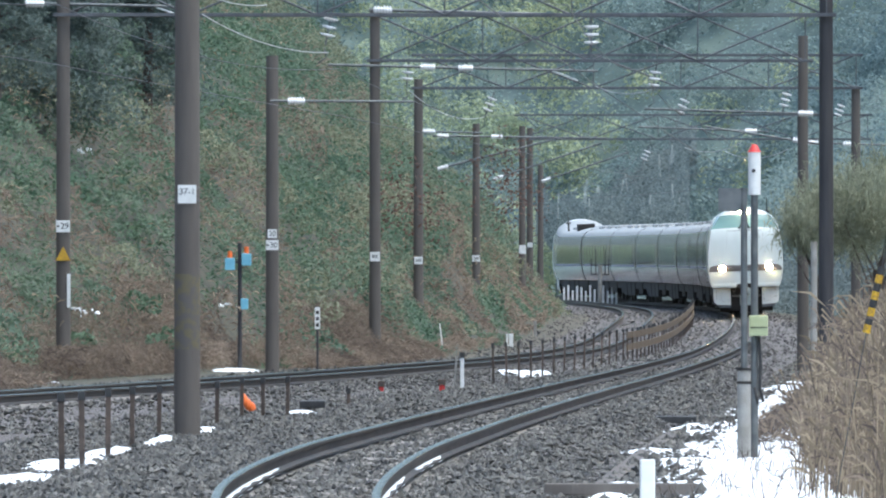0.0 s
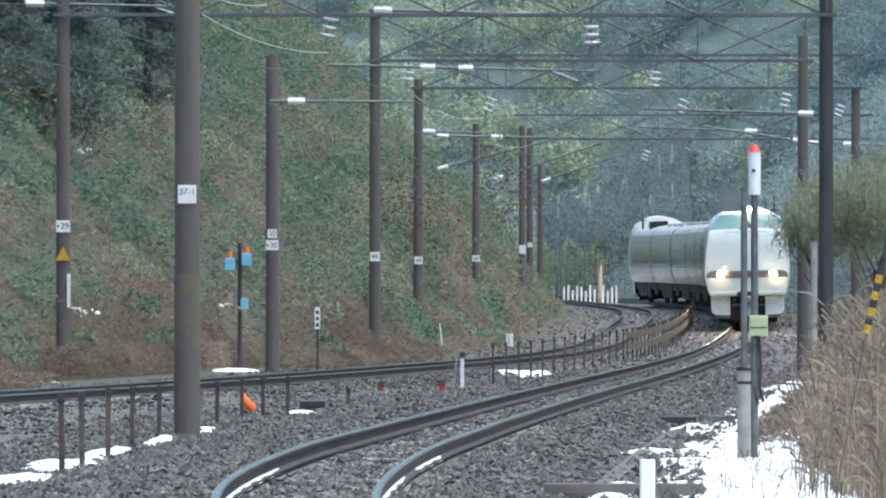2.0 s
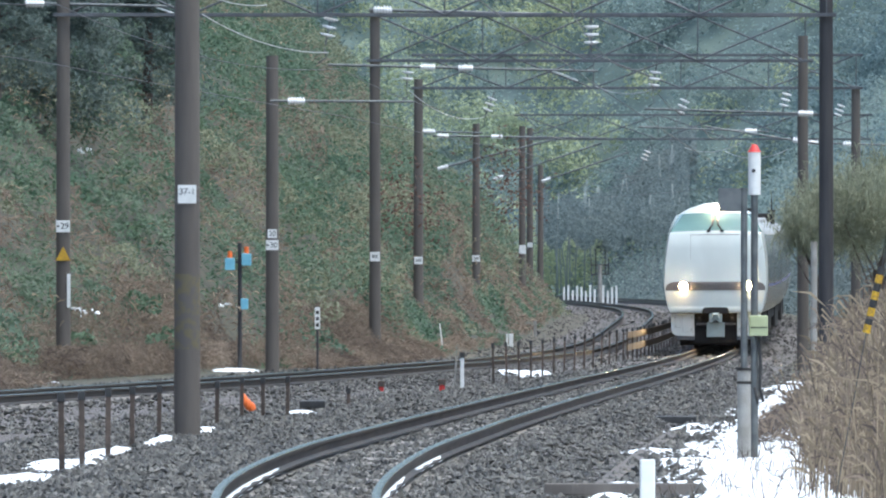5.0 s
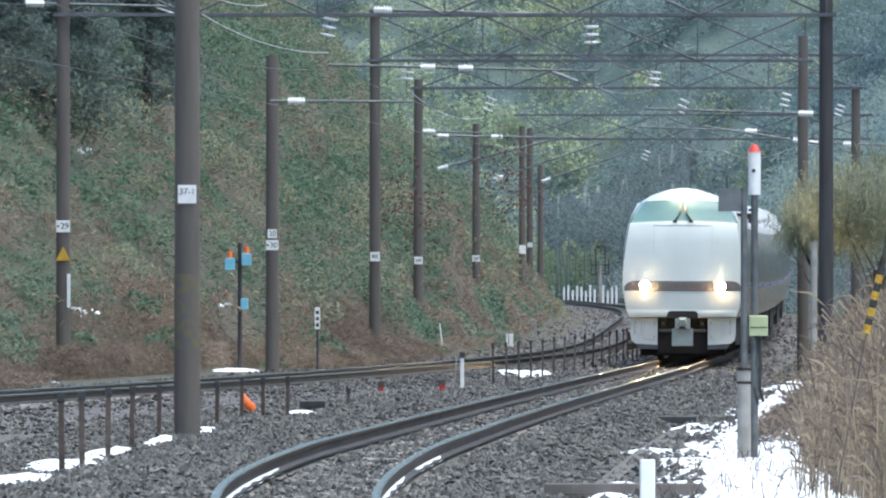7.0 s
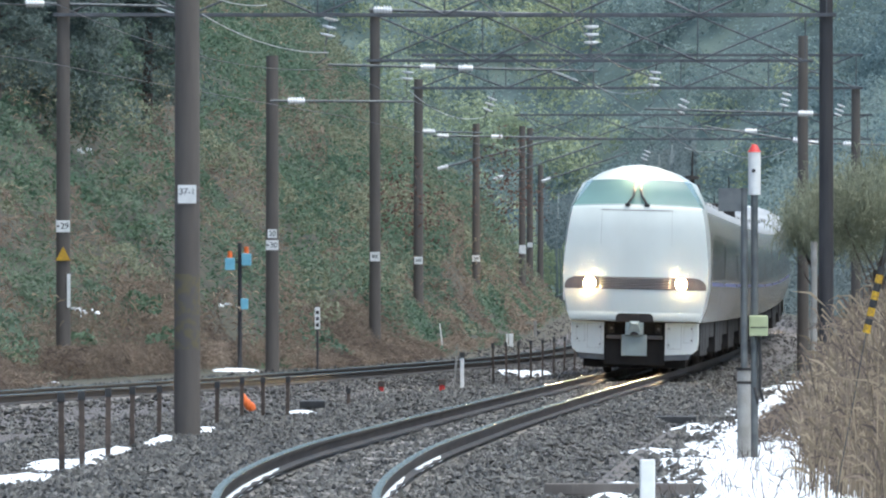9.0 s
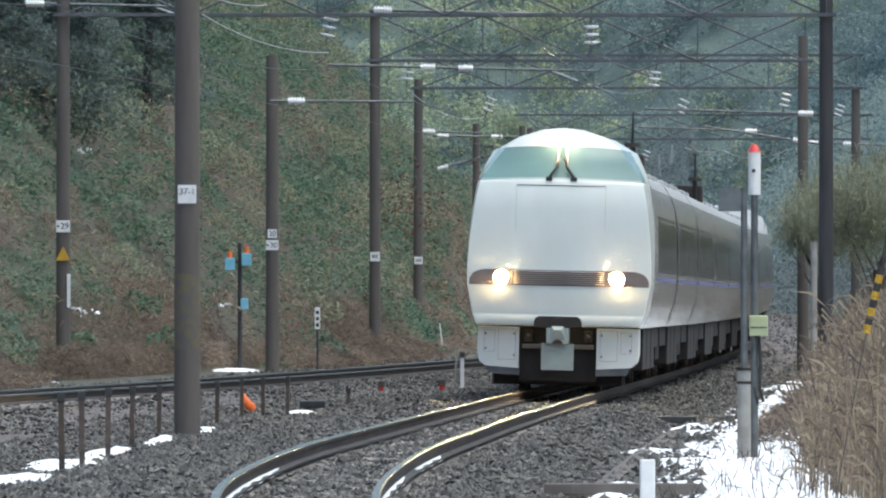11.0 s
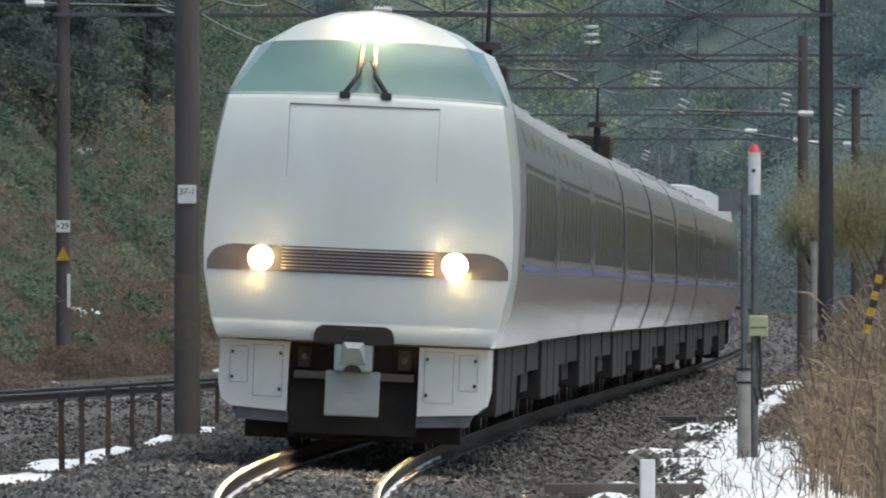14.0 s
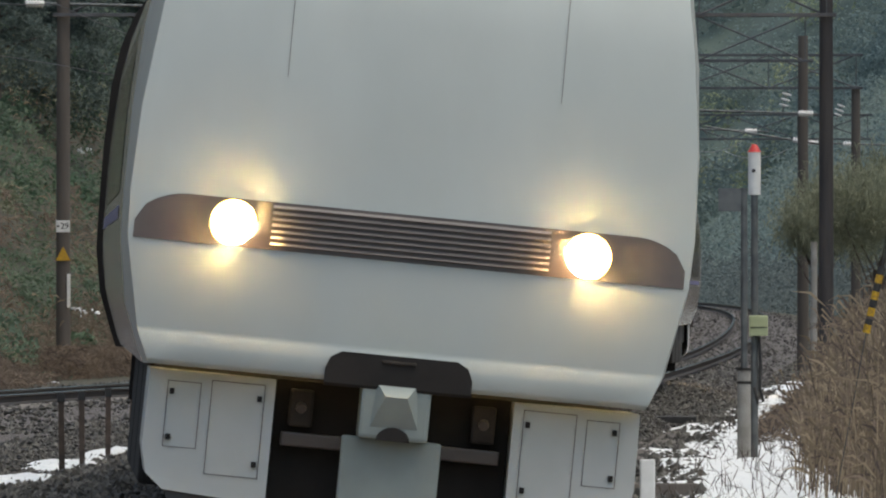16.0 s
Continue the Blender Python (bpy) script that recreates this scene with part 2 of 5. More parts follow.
# ---- ground: one sheet to the horizon ----
def ground_z(x, y):
    """Height of the ground: formation under both tracks, verge, cutting slope and the wooded hills behind."""
    yc = np.clip(y, -40, 880)
    u, w = x - main_x(yc), x - loop_x(yc)
    z = rise(yc) - 0.21 - np.clip(u, -1.7, 1.7) * np.tan(np.radians(cant(yc))) * np.clip(1.6 - np.abs(u) / 2.6, 0, 1)
    z = z - 0.12 * np.clip((u + 2.0) / -0.8, 0, 1) * np.clip((w - 1.6) / 0.8, 0, 1)
    z = z - 0.21 * np.clip((u - 1.3) / 0.7, 0, 1)
    cut = np.clip(-w - 2.0, 0, None)
    hill = np.clip(cut - 1.6 - 2.5 * np.clip((325 - yc) / 60, 0, 1), 0, None)
    hill = hill * np.clip((650 - yc) / 70, 0, 1)
    z = z + 0.05 * np.clip(cut / 0.8, 0, 1) + np.clip(hill, 0, 16) * 1.05 + np.clip(hill - 16, 0, 60) * 0.45
    # right bank, mostly out of view, raised to darken the train side's reflections
    bank = np.clip(u - 9.5, 0, None) * np.clip((yc - 60) / 120, 0, 1)
    z = z + np.clip(bank * 0.8, 0, 26)
    # far hill lowered beyond the left edge so the train's side reflects sky
    closed = np.clip((x + 55) / 40, 0, 1)
    return z + (np.clip(y - 795, 0, 130) * 0.55 + np.clip(y - 925, 0, 3000) * 0.05) * closed


def build_ground():
    us = np.concatenate([[-2500, -900, -400, -200, -120, -80, -60, -45], np.arange(-34, -3.9, 1.0), np.arange(-3.6, 5, 0.3), np.arange(5, 20, 1.0), [25, 35, 50, 75, 120, 200, 400, 900, 2500]])
    ys = np.concatenate([[-2500, -600, -200, -80], np.arange(-40, 80, 10), np.arange(80, 340, 3.0), np.arange(340, 860, 8.0), np.arange(860, 960, 8.0), [1000, 1100, 1220, 1400, 1700, 2400, 3200, 4200]])
    U, Y = np.meshgrid(us, ys)
    ramp = np.clip(1 - (np.abs(U) - 40) / 100, 0, 1)
    X = U + main_x(np.clip(Y, -40, 880)) * ramp
    Z = ground_z(X, Y)
    nu, ny = len(us), len(ys)
    verts = np.stack([X, Y, Z], -1).reshape(-1, 3).tolist()
    faces, idx = [], []
    for j in range(ny - 1):
        for i in range(nu - 1):
            a = j * nu + i
            faces.append((a, a + 1, a + nu + 1, a + nu))
            u = (us[i] + us[i + 1]) / 2
            y = (ys[j] + ys[j + 1]) / 2
            x = u + float(main_x(np.clip(y, -40, 880)))
            w = x - float(loop_x(np.clip(y, -40, 880)))
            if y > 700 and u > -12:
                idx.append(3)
            elif abs(u) > 60 or y < -80:
                idx.append(1)
            elif u > 2.0:
                idx.append(0 if y < 330 else 1)
            elif w < -3.2:
                idx.append(1)
            elif w < -2.3:
                idx.append(0)
            else:
                idx.append(2)
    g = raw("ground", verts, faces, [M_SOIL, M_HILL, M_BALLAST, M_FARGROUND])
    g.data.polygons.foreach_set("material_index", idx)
    g.data.polygons.foreach_set("use_smooth", [True] * len(faces))
    tagged(g, "ballasted trackbed, snowy verge and overgrown cutting slope", "ground", kind="structure")
    return g


def gz(x, y):
    return float(ground_z(np.array([float(x)]), np.array([float(y)]))[0])


build_ground()


# ---- tracks ----
def rail(fx, side, y0, y1, step):
    """One running rail swept along the line; head, web and foot in its section."""
    sec = [(-0.034, -0.010), (-0.026, -0.003), (-0.012, -0.0005), (0.0, 0.0), (0.012, -0.0005), (0.026, -0.003), (0.034, -0.010), (0.034, -0.038), (0.010, -0.050), (0.009, -0.12),
           (0.063, -0.138), (0.063, -0.152), (-0.063, -0.152), (-0.063, -0.138), (-0.009, -0.12), (-0.010, -0.050), (-0.034, -0.038)]
    ys = np.arange(y0, y1 + step / 2, step)
    verts, faces, idx = [], [], []
    n = len(sec)
    for k, y in enumerate(ys):
        p, roll = line_frame(fx, y, fx is main_x)
        d = Vector((float(fx(y + 0.5) - fx(y - 0.5)), 1.0, 0)).normalized()
        side_v = Vector((d.y, -d.x, 0))
        right = side_v * math.cos(roll) + Vector((0, 0, -math.sin(roll)))
        up = Vector((0, 0, math.cos(roll))) + side_v * math.sin(roll)
        o = p + right * side * 0.5665
        verts += [tuple(o + right * a + up * b) for a, b in sec]
        if k:
            b0, b1 = (k - 1) * n, k * n
            for i in range(n):
                j = (i + 1) % n
                faces.append((b0 + i, b0 + j, b1 + j, b1 + i))
                idx.append(1 if i < 6 else 0)
    ob = raw("rail", verts, faces, [M_RAIL, M_RAILTOP])
    ob.data.polygons.foreach_set("material_index", idx)
    ob.data.polygons.foreach_set("use_smooth", [i == 1 for i in idx])
    return ob


def build_tracks():
    for fx, y0, name, lab in ((main_x, 20, "main_track", "curved steel rails polished on top, on ballast"), (loop_x, 60, "second_track", "curved steel rails beside the overgrown slope")):
        t = thing(name, Matrix.Identity(4), lab, "railway track", kind="structure")
        for s in (-1, 1):
            rail(fx, s, y0, 780, 2.0).parent = t
        bm = B()
        box(bm, -0.95, 0.95, -0.11, 0.11, -0.36, -0.192, 0.02)
        first = part("sleeper", bm, M_SLEEPER, t)
        y, k = 92.0 if fx is main_x else 170.0, 0
        while y < (240 if fx is main_x else 232):
            p, roll = line_frame(fx, y, fx is main_x)
            yaw = math.atan2(-(float(fx(y + 0.5) - fx(y - 0.5))), 1.0)
            m = Matrix.Translation(p) @ Matrix.Rotation(yaw, 4, "Z") @ Matrix.Rotation(roll, 4, "Y")
            ob = first if k == 0 else new("sleeper", first.data)
            ob.parent = t
            ob.matrix_basis = m
            y += 0.62
            k += 1


build_tracks()


# ---- the train ----
FACE = [(1.01, 1.245, -0.02), (1.035, 1.26, -0.06), (1.17, 1.318, 0.03), (1.63, 1.41, 0.03), (1.87, 1.42, 0.06), (2.3, 1.40, 0.11), (2.8, 1.34, 0.19), (3.20, 1.27, 0.29),
        (3.24, 1.26, 0.33), (3.50, 1.08, 0.66), (3.76, 0.89, 0.98), (3.79, 0.87, 1.00), (3.95, 0.62, 1.12), (4.05, 0.32, 1.22), (4.085, 0.0, 1.30)]
SIDE = [(1.00, 1.27), (1.10, 1.31), (1.35, 1.40), (1.63, 1.445), (1.87, 1.45), (2.3, 1.45), (2.7, 1.43), (2.95, 1.39),
        (3.05, 1.36), (3.2, 1.30), (3.35, 1.20), (3.42, 1.10), (3.52, 0.85), (3.6, 0.45), (3.63, 0.0)]
CAR = 20.3


def side_hw(z):
    return float(np.interp(z, [p[0] for p in SIDE], [p[1] for p in SIDE]))


def shell(cab):
    """Body shell: side outline swept along the car; with a cab the end is a raked face with a raised crown."""
    n = len(SIDE)
    cols = []
    if cab:
        cols.append([(hw, sb, z) for z, hw, sb in FACE])
        for k, back, mix in ((1, 0.10, 0.12), (2, 0.5, 0.45), (3, 1.2, 0.75)):
            cols.append([(hw + (SIDE[i][1] - hw) * min(1, mix + 0.1 * (i < 8)), sb + back * (1 if i < 9 else 1.0), z + (SIDE[i][0] - z) * (mix * 0.15 if i > 7 else mix)) for i, (z, hw, sb) in enumerate(FACE)])
        cols.append([(SIDE[i][1], 3.0 + 0.02 * i, SIDE[i][0] + (0.33 * (i - 8) / 6 if i > 8 else 0)) for i in range(n)])
        cols.append([(hw, 4.6, z) for z, hw in SIDE])
    else:
        cols.append([(hw, 0.25, z) for z, hw in SIDE])
    cols.append([(hw, 12.0, z) for z, hw in SIDE])
    cols.append([(hw, CAR - 0.25, z) for z, hw in SIDE])
    verts, faces, idx = [], [], []
    m = 2 * n - 1
    for c in cols:
        verts += [(-x, y, z) for x, y, z in c] + [(x, y, z) for x, y, z in reversed(c[:-1])]
    for k in range(len(cols) - 1):
        for i in range(m - 1):
            a = k * m + i
            faces.append((a, a + 1, a + m + 1, a + m))
            row = min(i, m - 2 - i)
            y = cols[k + 1][row][1]
            if cab and k < 3:
                idx.append(1 if row in (8, 9) and k < 2 else 0)
            else:
                idx.append(2 if row < 9 else 3)
    return verts, faces, idx, cols


def face_panel():
    """The cab front: rows across the outline, bowed forward in the middle, with a jutting lower lip."""
    verts, faces, idx = [], [], []
    q = 12
    rows = list(FACE)
    for z in (1.195, 3.22):
        rows.append((z, float(np.interp(z, [p[0] for p in FACE], [p[1] for p in FACE])), float(np.interp(z, [p[0] for p in FACE], [p[2] for p in FACE]))))
    rows.sort()
    for z, hw, sb in rows:
        for k in range(q + 1):
            t = -1 + 2 * k / q
            verts.append((t * hw, sb - 0.10 * (1 - t * t) * (1 if z < 3.3 else 0.8), z + (0.035 * (1 - t * t) if 3.1 < z < 3.9 else 0)))
    for r in range(len(rows) - 1):
        for k in range(q):
            a = r * (q + 1) + k
            faces.append((a, a + 1, a + q + 2, a + q + 1))
            idx.append(1 if 3.23 < rows[r][0] < 3.7 else 0)
    return verts, faces, idx


def face_y(x, z):
    hw = float(np.interp(z, [p[0] for p in FACE], [p[1] for p in FACE]))
    sb = float(np.interp(z, [p[0] for p in FACE], [p[2] for p in FACE]))
    return sb - 0.10 * (1 - (x / hw) ** 2)


def strip(bm, z0, z1, y0, y1, side, off, mi=0, rows=4):
    """A panel laid on the car side between two heights, standing off by a few millimetres."""
    prev = None
    for r in range(rows + 1):
        z = z0 + (z1 - z0) * r / rows
        x = side * (side_hw(z) + off)
        cur = (bm.verts.new((x, y0, z)), bm.verts.new((x, y1, z)))
        if prev:
            f = bm.faces.new((prev[0], prev[1], cur[1], cur[0]) if side > 0 else (prev[1], prev[0], cur[0], cur[1]))
            f.material_index = mi
        prev = cur


def build_car(cab, roof_kit):
    car = thing("train_car", Matrix.Identity(4), "white express train cab car with lit headlamps" if cab else "grey and white express train carriage with smoked windows", "train car", "cars of the train")
    v, f, idx, cols = shell(cab)
    body = raw("body", v, f, [M_PAINT, M_GLASS, M_SILVER, M_ROOFGREY], car)
    body.data.polygons.foreach_set("material_index", idx)
    body.data.polygons.foreach_set("use_smooth", [True] * len(f))
    bm = B()
    for yy in ((CAR - 0.25,) if cab else (0.25, CAR - 0.25)):
        bm = B()
        ring = [(-hw, yy, z) for z, hw in SIDE] + [(hw, yy, z) for z, hw in reversed(SIDE[:-1])]
        bm.faces.new([bm.verts.new(p) for p in ring])
        part("end_wall", bm, M_DARK, car)
    bm = B()
    box(bm, -0.55, 0.55, CAR - 0.25, CAR + 0.24, 1.0, 3.2, 0.06)
    part("gangway", bm, M_DARK, car, "dark folded gangway bellows")
    # side glazing, doors, stripe and skirt trim
    y0 = 3.9 if cab else 2.2
    for side in (-1, 1):
        bm = B()
        strip(bm, 1.87, 2.76, y0, CAR - 1.9, side, 0.004)
        band = part("window_band", bm, M_WIN, car, "smoked window band")
        n = 8
        for k in range(n):
            bm = B()
            ya = y0 + 0.2 + k * (CAR - 2.4 - y0) / n
            strip(bm, 1.875, 2.755, ya, ya + 0.24, side, 0.009)
            part("window_pillar", bm, M_SILVER, band)
        bm = B()
        strip(bm, 1.73, 1.80, y0 - 0.6, CAR - 0.4, side, 0.005)
        part("stripe", bm, M_BLUE, car, "thin blue stripe")
        for yd in ((CAR - 1.6,) if cab else (0.75, CAR - 1.6)):
            bm = B()
            strip(bm, 1.03, 3.0, yd, yd + 0.85, side, 0.006, 0, 8)
            door = part("door", bm, M_SILVER, car)
            bm = B()
            strip(bm, 1.95, 2.6, yd + 0.25, yd + 0.6, side, 0.011)
            part("door_window", bm, M_WIN, door)
        for yv in np.arange(y0 + 1, CAR - 1, 4.2):
            bm = B()
            strip(bm, 2.92, 3.10, yv, yv + 0.22, side, 0.008)
            part("vent", bm, M_DARK, car)
    # underfloor gear and bogies
    bm = B()
    for ya, yb in ((5.6, 8.2), (8.6, 11.5), (12.0, 14.4)):
        box(bm, -1.2, 1.2, ya, yb, 0.32, 0.985, 0.03)
    box(bm, -1.16, 1.16, 1.2 if cab else 0.35, CAR - 0.35, 0.66, 0.985)
    part("underfloor_gear", bm, M_DARK, car)
    for yb in (3.2, 17.1):
        bm = B()
        for sx in (-1, 1):
            box(bm, sx * 0.98 - 0.09, sx * 0.98 + 0.09, yb - 1.5, yb + 1.5, 0.42, 0.66, 0.03)
        box(bm, -0.95, 0.95, yb - 0.25, yb + 0.25, 0.4, 0.74, 0.03)
        bogie = part("bogie", bm, M_DARK, car)
        for dy in (-1.05, 1.05):
            for sx in (-1, 1):
                bm = B()
                cyl(bm, (sx * 0.52, yb + dy, 0.43), (sx * 0.64, yb + dy, 0.43), 0.43, 0.43, 20)
                part("wheel", bm, M_RAIL, bogie, "worn steel wheel")
    # roof equipment
    for ya, yb in roof_kit:
        bm = B()
        box(bm, -0.74, 0.74, ya, yb, 3.42, 3.68, 0.09)
        part("air_conditioner", bm, M_ROOFGREY, car, "grey rounded roof unit")
    if cab:
        build_cab(car)
        roof_gear(car, 6.4)
    return car


def roof_gear(car, y):
    """Aerial mast and a dark equipment box on the roof."""
    bm = B()
    cyl(bm, (0.95, y, 3.35), (0.95, y, 3.86), 0.05, 0.05, 10)
    cyl(bm, (0.95, y, 3.86), (0.95, y, 3.93), 0.15, 0.13, 14)
    cyl(bm, (0.95, y, 3.93), (0.95, y, 4.42), 0.024, 0.014, 8)
    part("aerial", bm, M_DARK, car, "dark aerial mast")
    bm = B()
    box(bm, 0.2, 1.0, y + 6.2, y + 7.8, 3.35, 3.82, 0.05)
    part("equipment_box", bm, M_DARK, car, "dark roof equipment box")


def build_cab(car):
    v, f, idx = face_panel()
    face = raw("cab_face", v, f, [M_PAINT, M_GLASS, M_BAND], car, "white raked cab front with green windscreen")
    face.data.polygons.foreach_set("material_index", idx)
    face.data.polygons.foreach_set("use_smooth", [True] * len(f))
    # lamp band with rounded ends
    bm = B()
    prev = None
    for k in range(57):
        x = -1.385 + 2.77 * k / 56
        e = max(0.0, (abs(x) - 1.16) / 0.225)
        hz, lz = 1.75 + 0.12 * math.sqrt(max(0.0, 1 - e * e)), 1.63
        if hz - lz < 0.02:
            hz = lz + 0.02
        hz -= 0.03 * e
        cur = [bm.verts.new((x, face_y(x, z) - 0.004, z)) for z in (lz, (lz + hz) / 2, hz)]
        if prev:
            for i in range(2):
                bm.faces.new((prev[i], cur[i], cur[i + 1], prev[i + 1]))
        prev = cur
    part("lamp_band", bm, M_BAND, face, "dark brown lamp band with rounded ends")
    # gangway door outline
    bm = B()
    for x0, x1, z0, z1 in ((-0.69, 0.69, 3.17, 3.184), (-0.69, -0.687, 2.5, 3.18), (0.687, 0.69, 2.5, 3.18)):
        k = 8
        for i in range(k):
            xa, xb = (x0 + (x1 - x0) * i / k, x0 + (x1 - x0) * (i + 1) / k) if x1 - x0 > 0.1 else (x0, x1)
            za, zb = (z0, z1) if x1 - x0 > 0.1 else (z0 + (z1 - z0) * i / k, z0 + (z1 - z0) * (i + 1) / k)
            bm.faces.new([bm.verts.new((x, face_y(x, z) - 0.014, z)) for x, z in ((xa, za), (xb, za), (xb, zb), (xa, zb))])
    part("door_seam", bm, M_BAND, face)
    # louvre slats between the lamps
    for i in range(7):
        z = 1.655 + i * 0.031
        bm = B()
        for k in range(10):
            xa, xb = -0.70 + 0.14 * k, -0.70 + 0.14 * (k + 1)
            bm.faces.new([bm.verts.new((x, face_y(x, zz) - 0.008 - d, zz)) for x, zz, d in ((xa, z, 0.02), (xb, z, 0.02), (xb, z + 0.014, 0.0), (xa, z + 0.014, 0.0))])
        part("louvre_slat", bm, M_SLAT, face)
    # headlamps in the band, and the roof lamp
    for sx in (-1, 1):
        bm = B()
        yy = face_y(0.89, 1.74)
        cyl(bm, (sx * 0.89, yy + 0.03, 1.745), (sx * 0.89, yy - 0.02, 1.745), 0.112, 0.105, 24)
        part("headlamp", bm, M_LAMP, car, "glowing warm headlamp")
        # glowing ring added round the lamp in place of its halo
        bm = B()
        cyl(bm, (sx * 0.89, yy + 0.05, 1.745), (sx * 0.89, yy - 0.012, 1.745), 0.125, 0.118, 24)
        part("reflector", bm, M_LAMPHALO, car, "orange glowing rim standing for the lamp's halo")
    for sx in (-0.12, 0.12):
        bm = B()
        cyl(bm, (sx, 1.12, 3.915), (sx, 0.95, 3.915), 0.078, 0.075, 16)
        part("roof_lamp", bm, M_ROOFLAMP, car, "glowing roof lamp")
    # dark seal between windscreen and crown, and the cowl under the glass
    for za, zb, hw, sb, lab in ((3.755, 3.782, 0.885, 0.985, "dark seal over the windscreen"), (3.235, 3.265, 1.245, 0.335, "grey cowl under the windscreen")):
        bm = B()
        prev = None
        for k in range(13):
            t = -1 + k / 6
            yy = sb - 0.10 * (1 - t * t) * (0.8 if za > 3.3 else 1)
            cur = [bm.verts.new((t * hw, yy - 0.012, za + 0.035 * (1 - t * t))), bm.verts.new((t * hw, yy + (zb - za) * 1.25 - 0.012, zb + 0.035 * (1 - t * t)))]
            if prev:
                bm.faces.new((prev[0], cur[0], cur[1], prev[1]))
            prev = cur
        part("windscreen_trim", bm, M_BAND if za > 3.3 else M_COUPLER, face, lab)
    # wipers
    for sx in (-1, 1):
        bm = B()
        tube(bm, [(sx * 0.19, 0.20, 3.30), (sx * 0.08, 0.33, 3.46), (sx * 0.06, 0.72, 3.74)], 0.024, 6)
        tube(bm, [(sx * 0.14, 0.26, 3.36), (sx * 0.03, 0.50, 3.60)], 0.014, 6)
        box(bm, sx * 0.19 - 0.05, sx * 0.19 + 0.05, 0.18, 0.25, 3.25, 3.31, 0.01)
        part("wiper", bm, M_BLACKP, car)
    # skirts
    for sx in (-1, 1):
        bm = B()
        pts = [(0.60, 0.985), (1.235, 0.985), (1.24, 0.60), (1.21, 0.46), (1.12, 0.385), (0.60, 0.355)]
        vs0 = [bm.verts.new((sx * x, 0.05 + 0.10 * (abs(x) / 1.25) ** 2, z)) for x, z in pts]
        vs1 = [bm.verts.new((sx * x, 0.55 + (1.2 if x > 1 else 0), z)) for x, z in pts]
        bm.faces.new(vs0 if sx < 0 else vs0[::-1])
        for i in range(6):
            j = (i + 1) % 6
            bm.faces.new((vs0[i], vs0[j], vs1[j], vs1[i]))
        bmesh.ops.recalc_face_normals(bm, faces=bm.faces)
        sk = part("skirt", bm, M_GREYPAINT, car, "grey steel front skirt")
        bm = B()
        sy = lambda q: 0.05 + 0.10 * (q / 1.25) ** 2 - 0.006
        for qa, qb, za, zb in ((0.65, 0.92, 0.95, 0.954), (0.65, 0.92, 0.48, 0.484), (0.65, 0.654, 0.48, 0.954), (0.916, 0.92, 0.48, 0.954), (0.97, 1.14, 0.93, 0.934), (0.97, 1.14, 0.60, 0.604), (0.97, 0.974, 0.60, 0.934), (1.136, 1.14, 0.60, 0.934)):
            bm.faces.new([bm.verts.new((sx * q, sy(q), z)) for q, z in ((qa, za), (qb, za), (qb, zb), (qa, zb))])
        part("hatch_seam", bm, M_BAND, sk)
        for hx, hz in ((0.675, 0.88), (0.675, 0.55), (1.115, 0.88), (1.115, 0.65)):
            bm = B()
            box(bm, sx * hx - 0.012, sx * hx + 0.012, 0.05 + 0.10 * (hx / 1.25) ** 2 - 0.012, 0.15, hz - 0.015, hz + 0.015)
            part("bolt", bm, M_DARK, sk)
        bm = B()
        lip = [(0.59, 0.352), (1.11, 0.38), (1.06, 0.27), (0.59, 0.25)]
        front = [bm.verts.new((sx * x, 0.09 + 0.10 * (x / 1.25) ** 2, z)) for x, z in lip]
        back = [bm.verts.new((sx * x, 0.6, z)) for x, z in lip]
        bm.faces.new(front)
        for i in range(4):
            bm.faces.new((front[i], front[(i + 1) % 4], back[(i + 1) % 4], back[i]))
        bmesh.ops.recalc_face_normals(bm, faces=bm.faces)
        part("skirt_lip", bm, M_TRUSS, sk, "dark grey lower lip")
    # black box fills the coupler recess in place of the shade inside
    bm = B()
    box(bm, -0.59, 0.59, 0.35, 0.9, 0.16, 0.99)
    part("coupler_recess", bm, M_DARK, car)
    # second black box, added for the shade under the train's front
    bm = B()
    box(bm, -1.0, 1.0, 0.62, 0.8, 0.10, 0.62, 0.02)
    part("rail_guard", bm, M_DARK, car, "black box standing in for the shade under the train's front")
    # arched coupler opening: a dark plate on the face's lower edge stands for its shade
    bm = B()
    rim = [(-0.37, 1.0), (-0.37, 1.07), (-0.345, 1.13), (-0.29, 1.16), (0.29, 1.16), (0.345, 1.13), (0.37, 1.07), (0.37, 1.0)]
    top = [bm.verts.new((x, min(face_y(x, z), face_y(x, 1.04)) - 0.012, z)) for x, z in rim]
    base = [bm.verts.new((x, face_y(x, 1.0) - 0.03, 0.985)) for x in (0.37, 0.12, -0.12, -0.37)]
    bm.faces.new(top + base)
    part("coupler_mouth", bm, M_DARK, car, "dark plate standing for the shaded arched coupler opening")
    bm = B()
    box(bm, -0.55, 0.55, 0.2, 0.33, 0.66, 0.73, 0.01)
    part("crossbar", bm, M_BAND, car)
    for sx in (-1, 1):
        bm = B()
        box(bm, sx * 0.46 - 0.06, sx * 0.46 + 0.06, 0.24, 0.36, 0.76, 0.95, 0.015)
        bx = part("hose_box", bm, M_RAIL, car, "dim brown hose box")
        bm = B()
        cyl(bm, (sx * 0.46, 0.25, 0.86), (sx * 0.46, 0.215, 0.85), 0.03, 0.025, 10)
        part("hose_cap", bm, M_BAND, bx)
    # coupler: a box with a wedge nose and an arched foot
    bm = B()
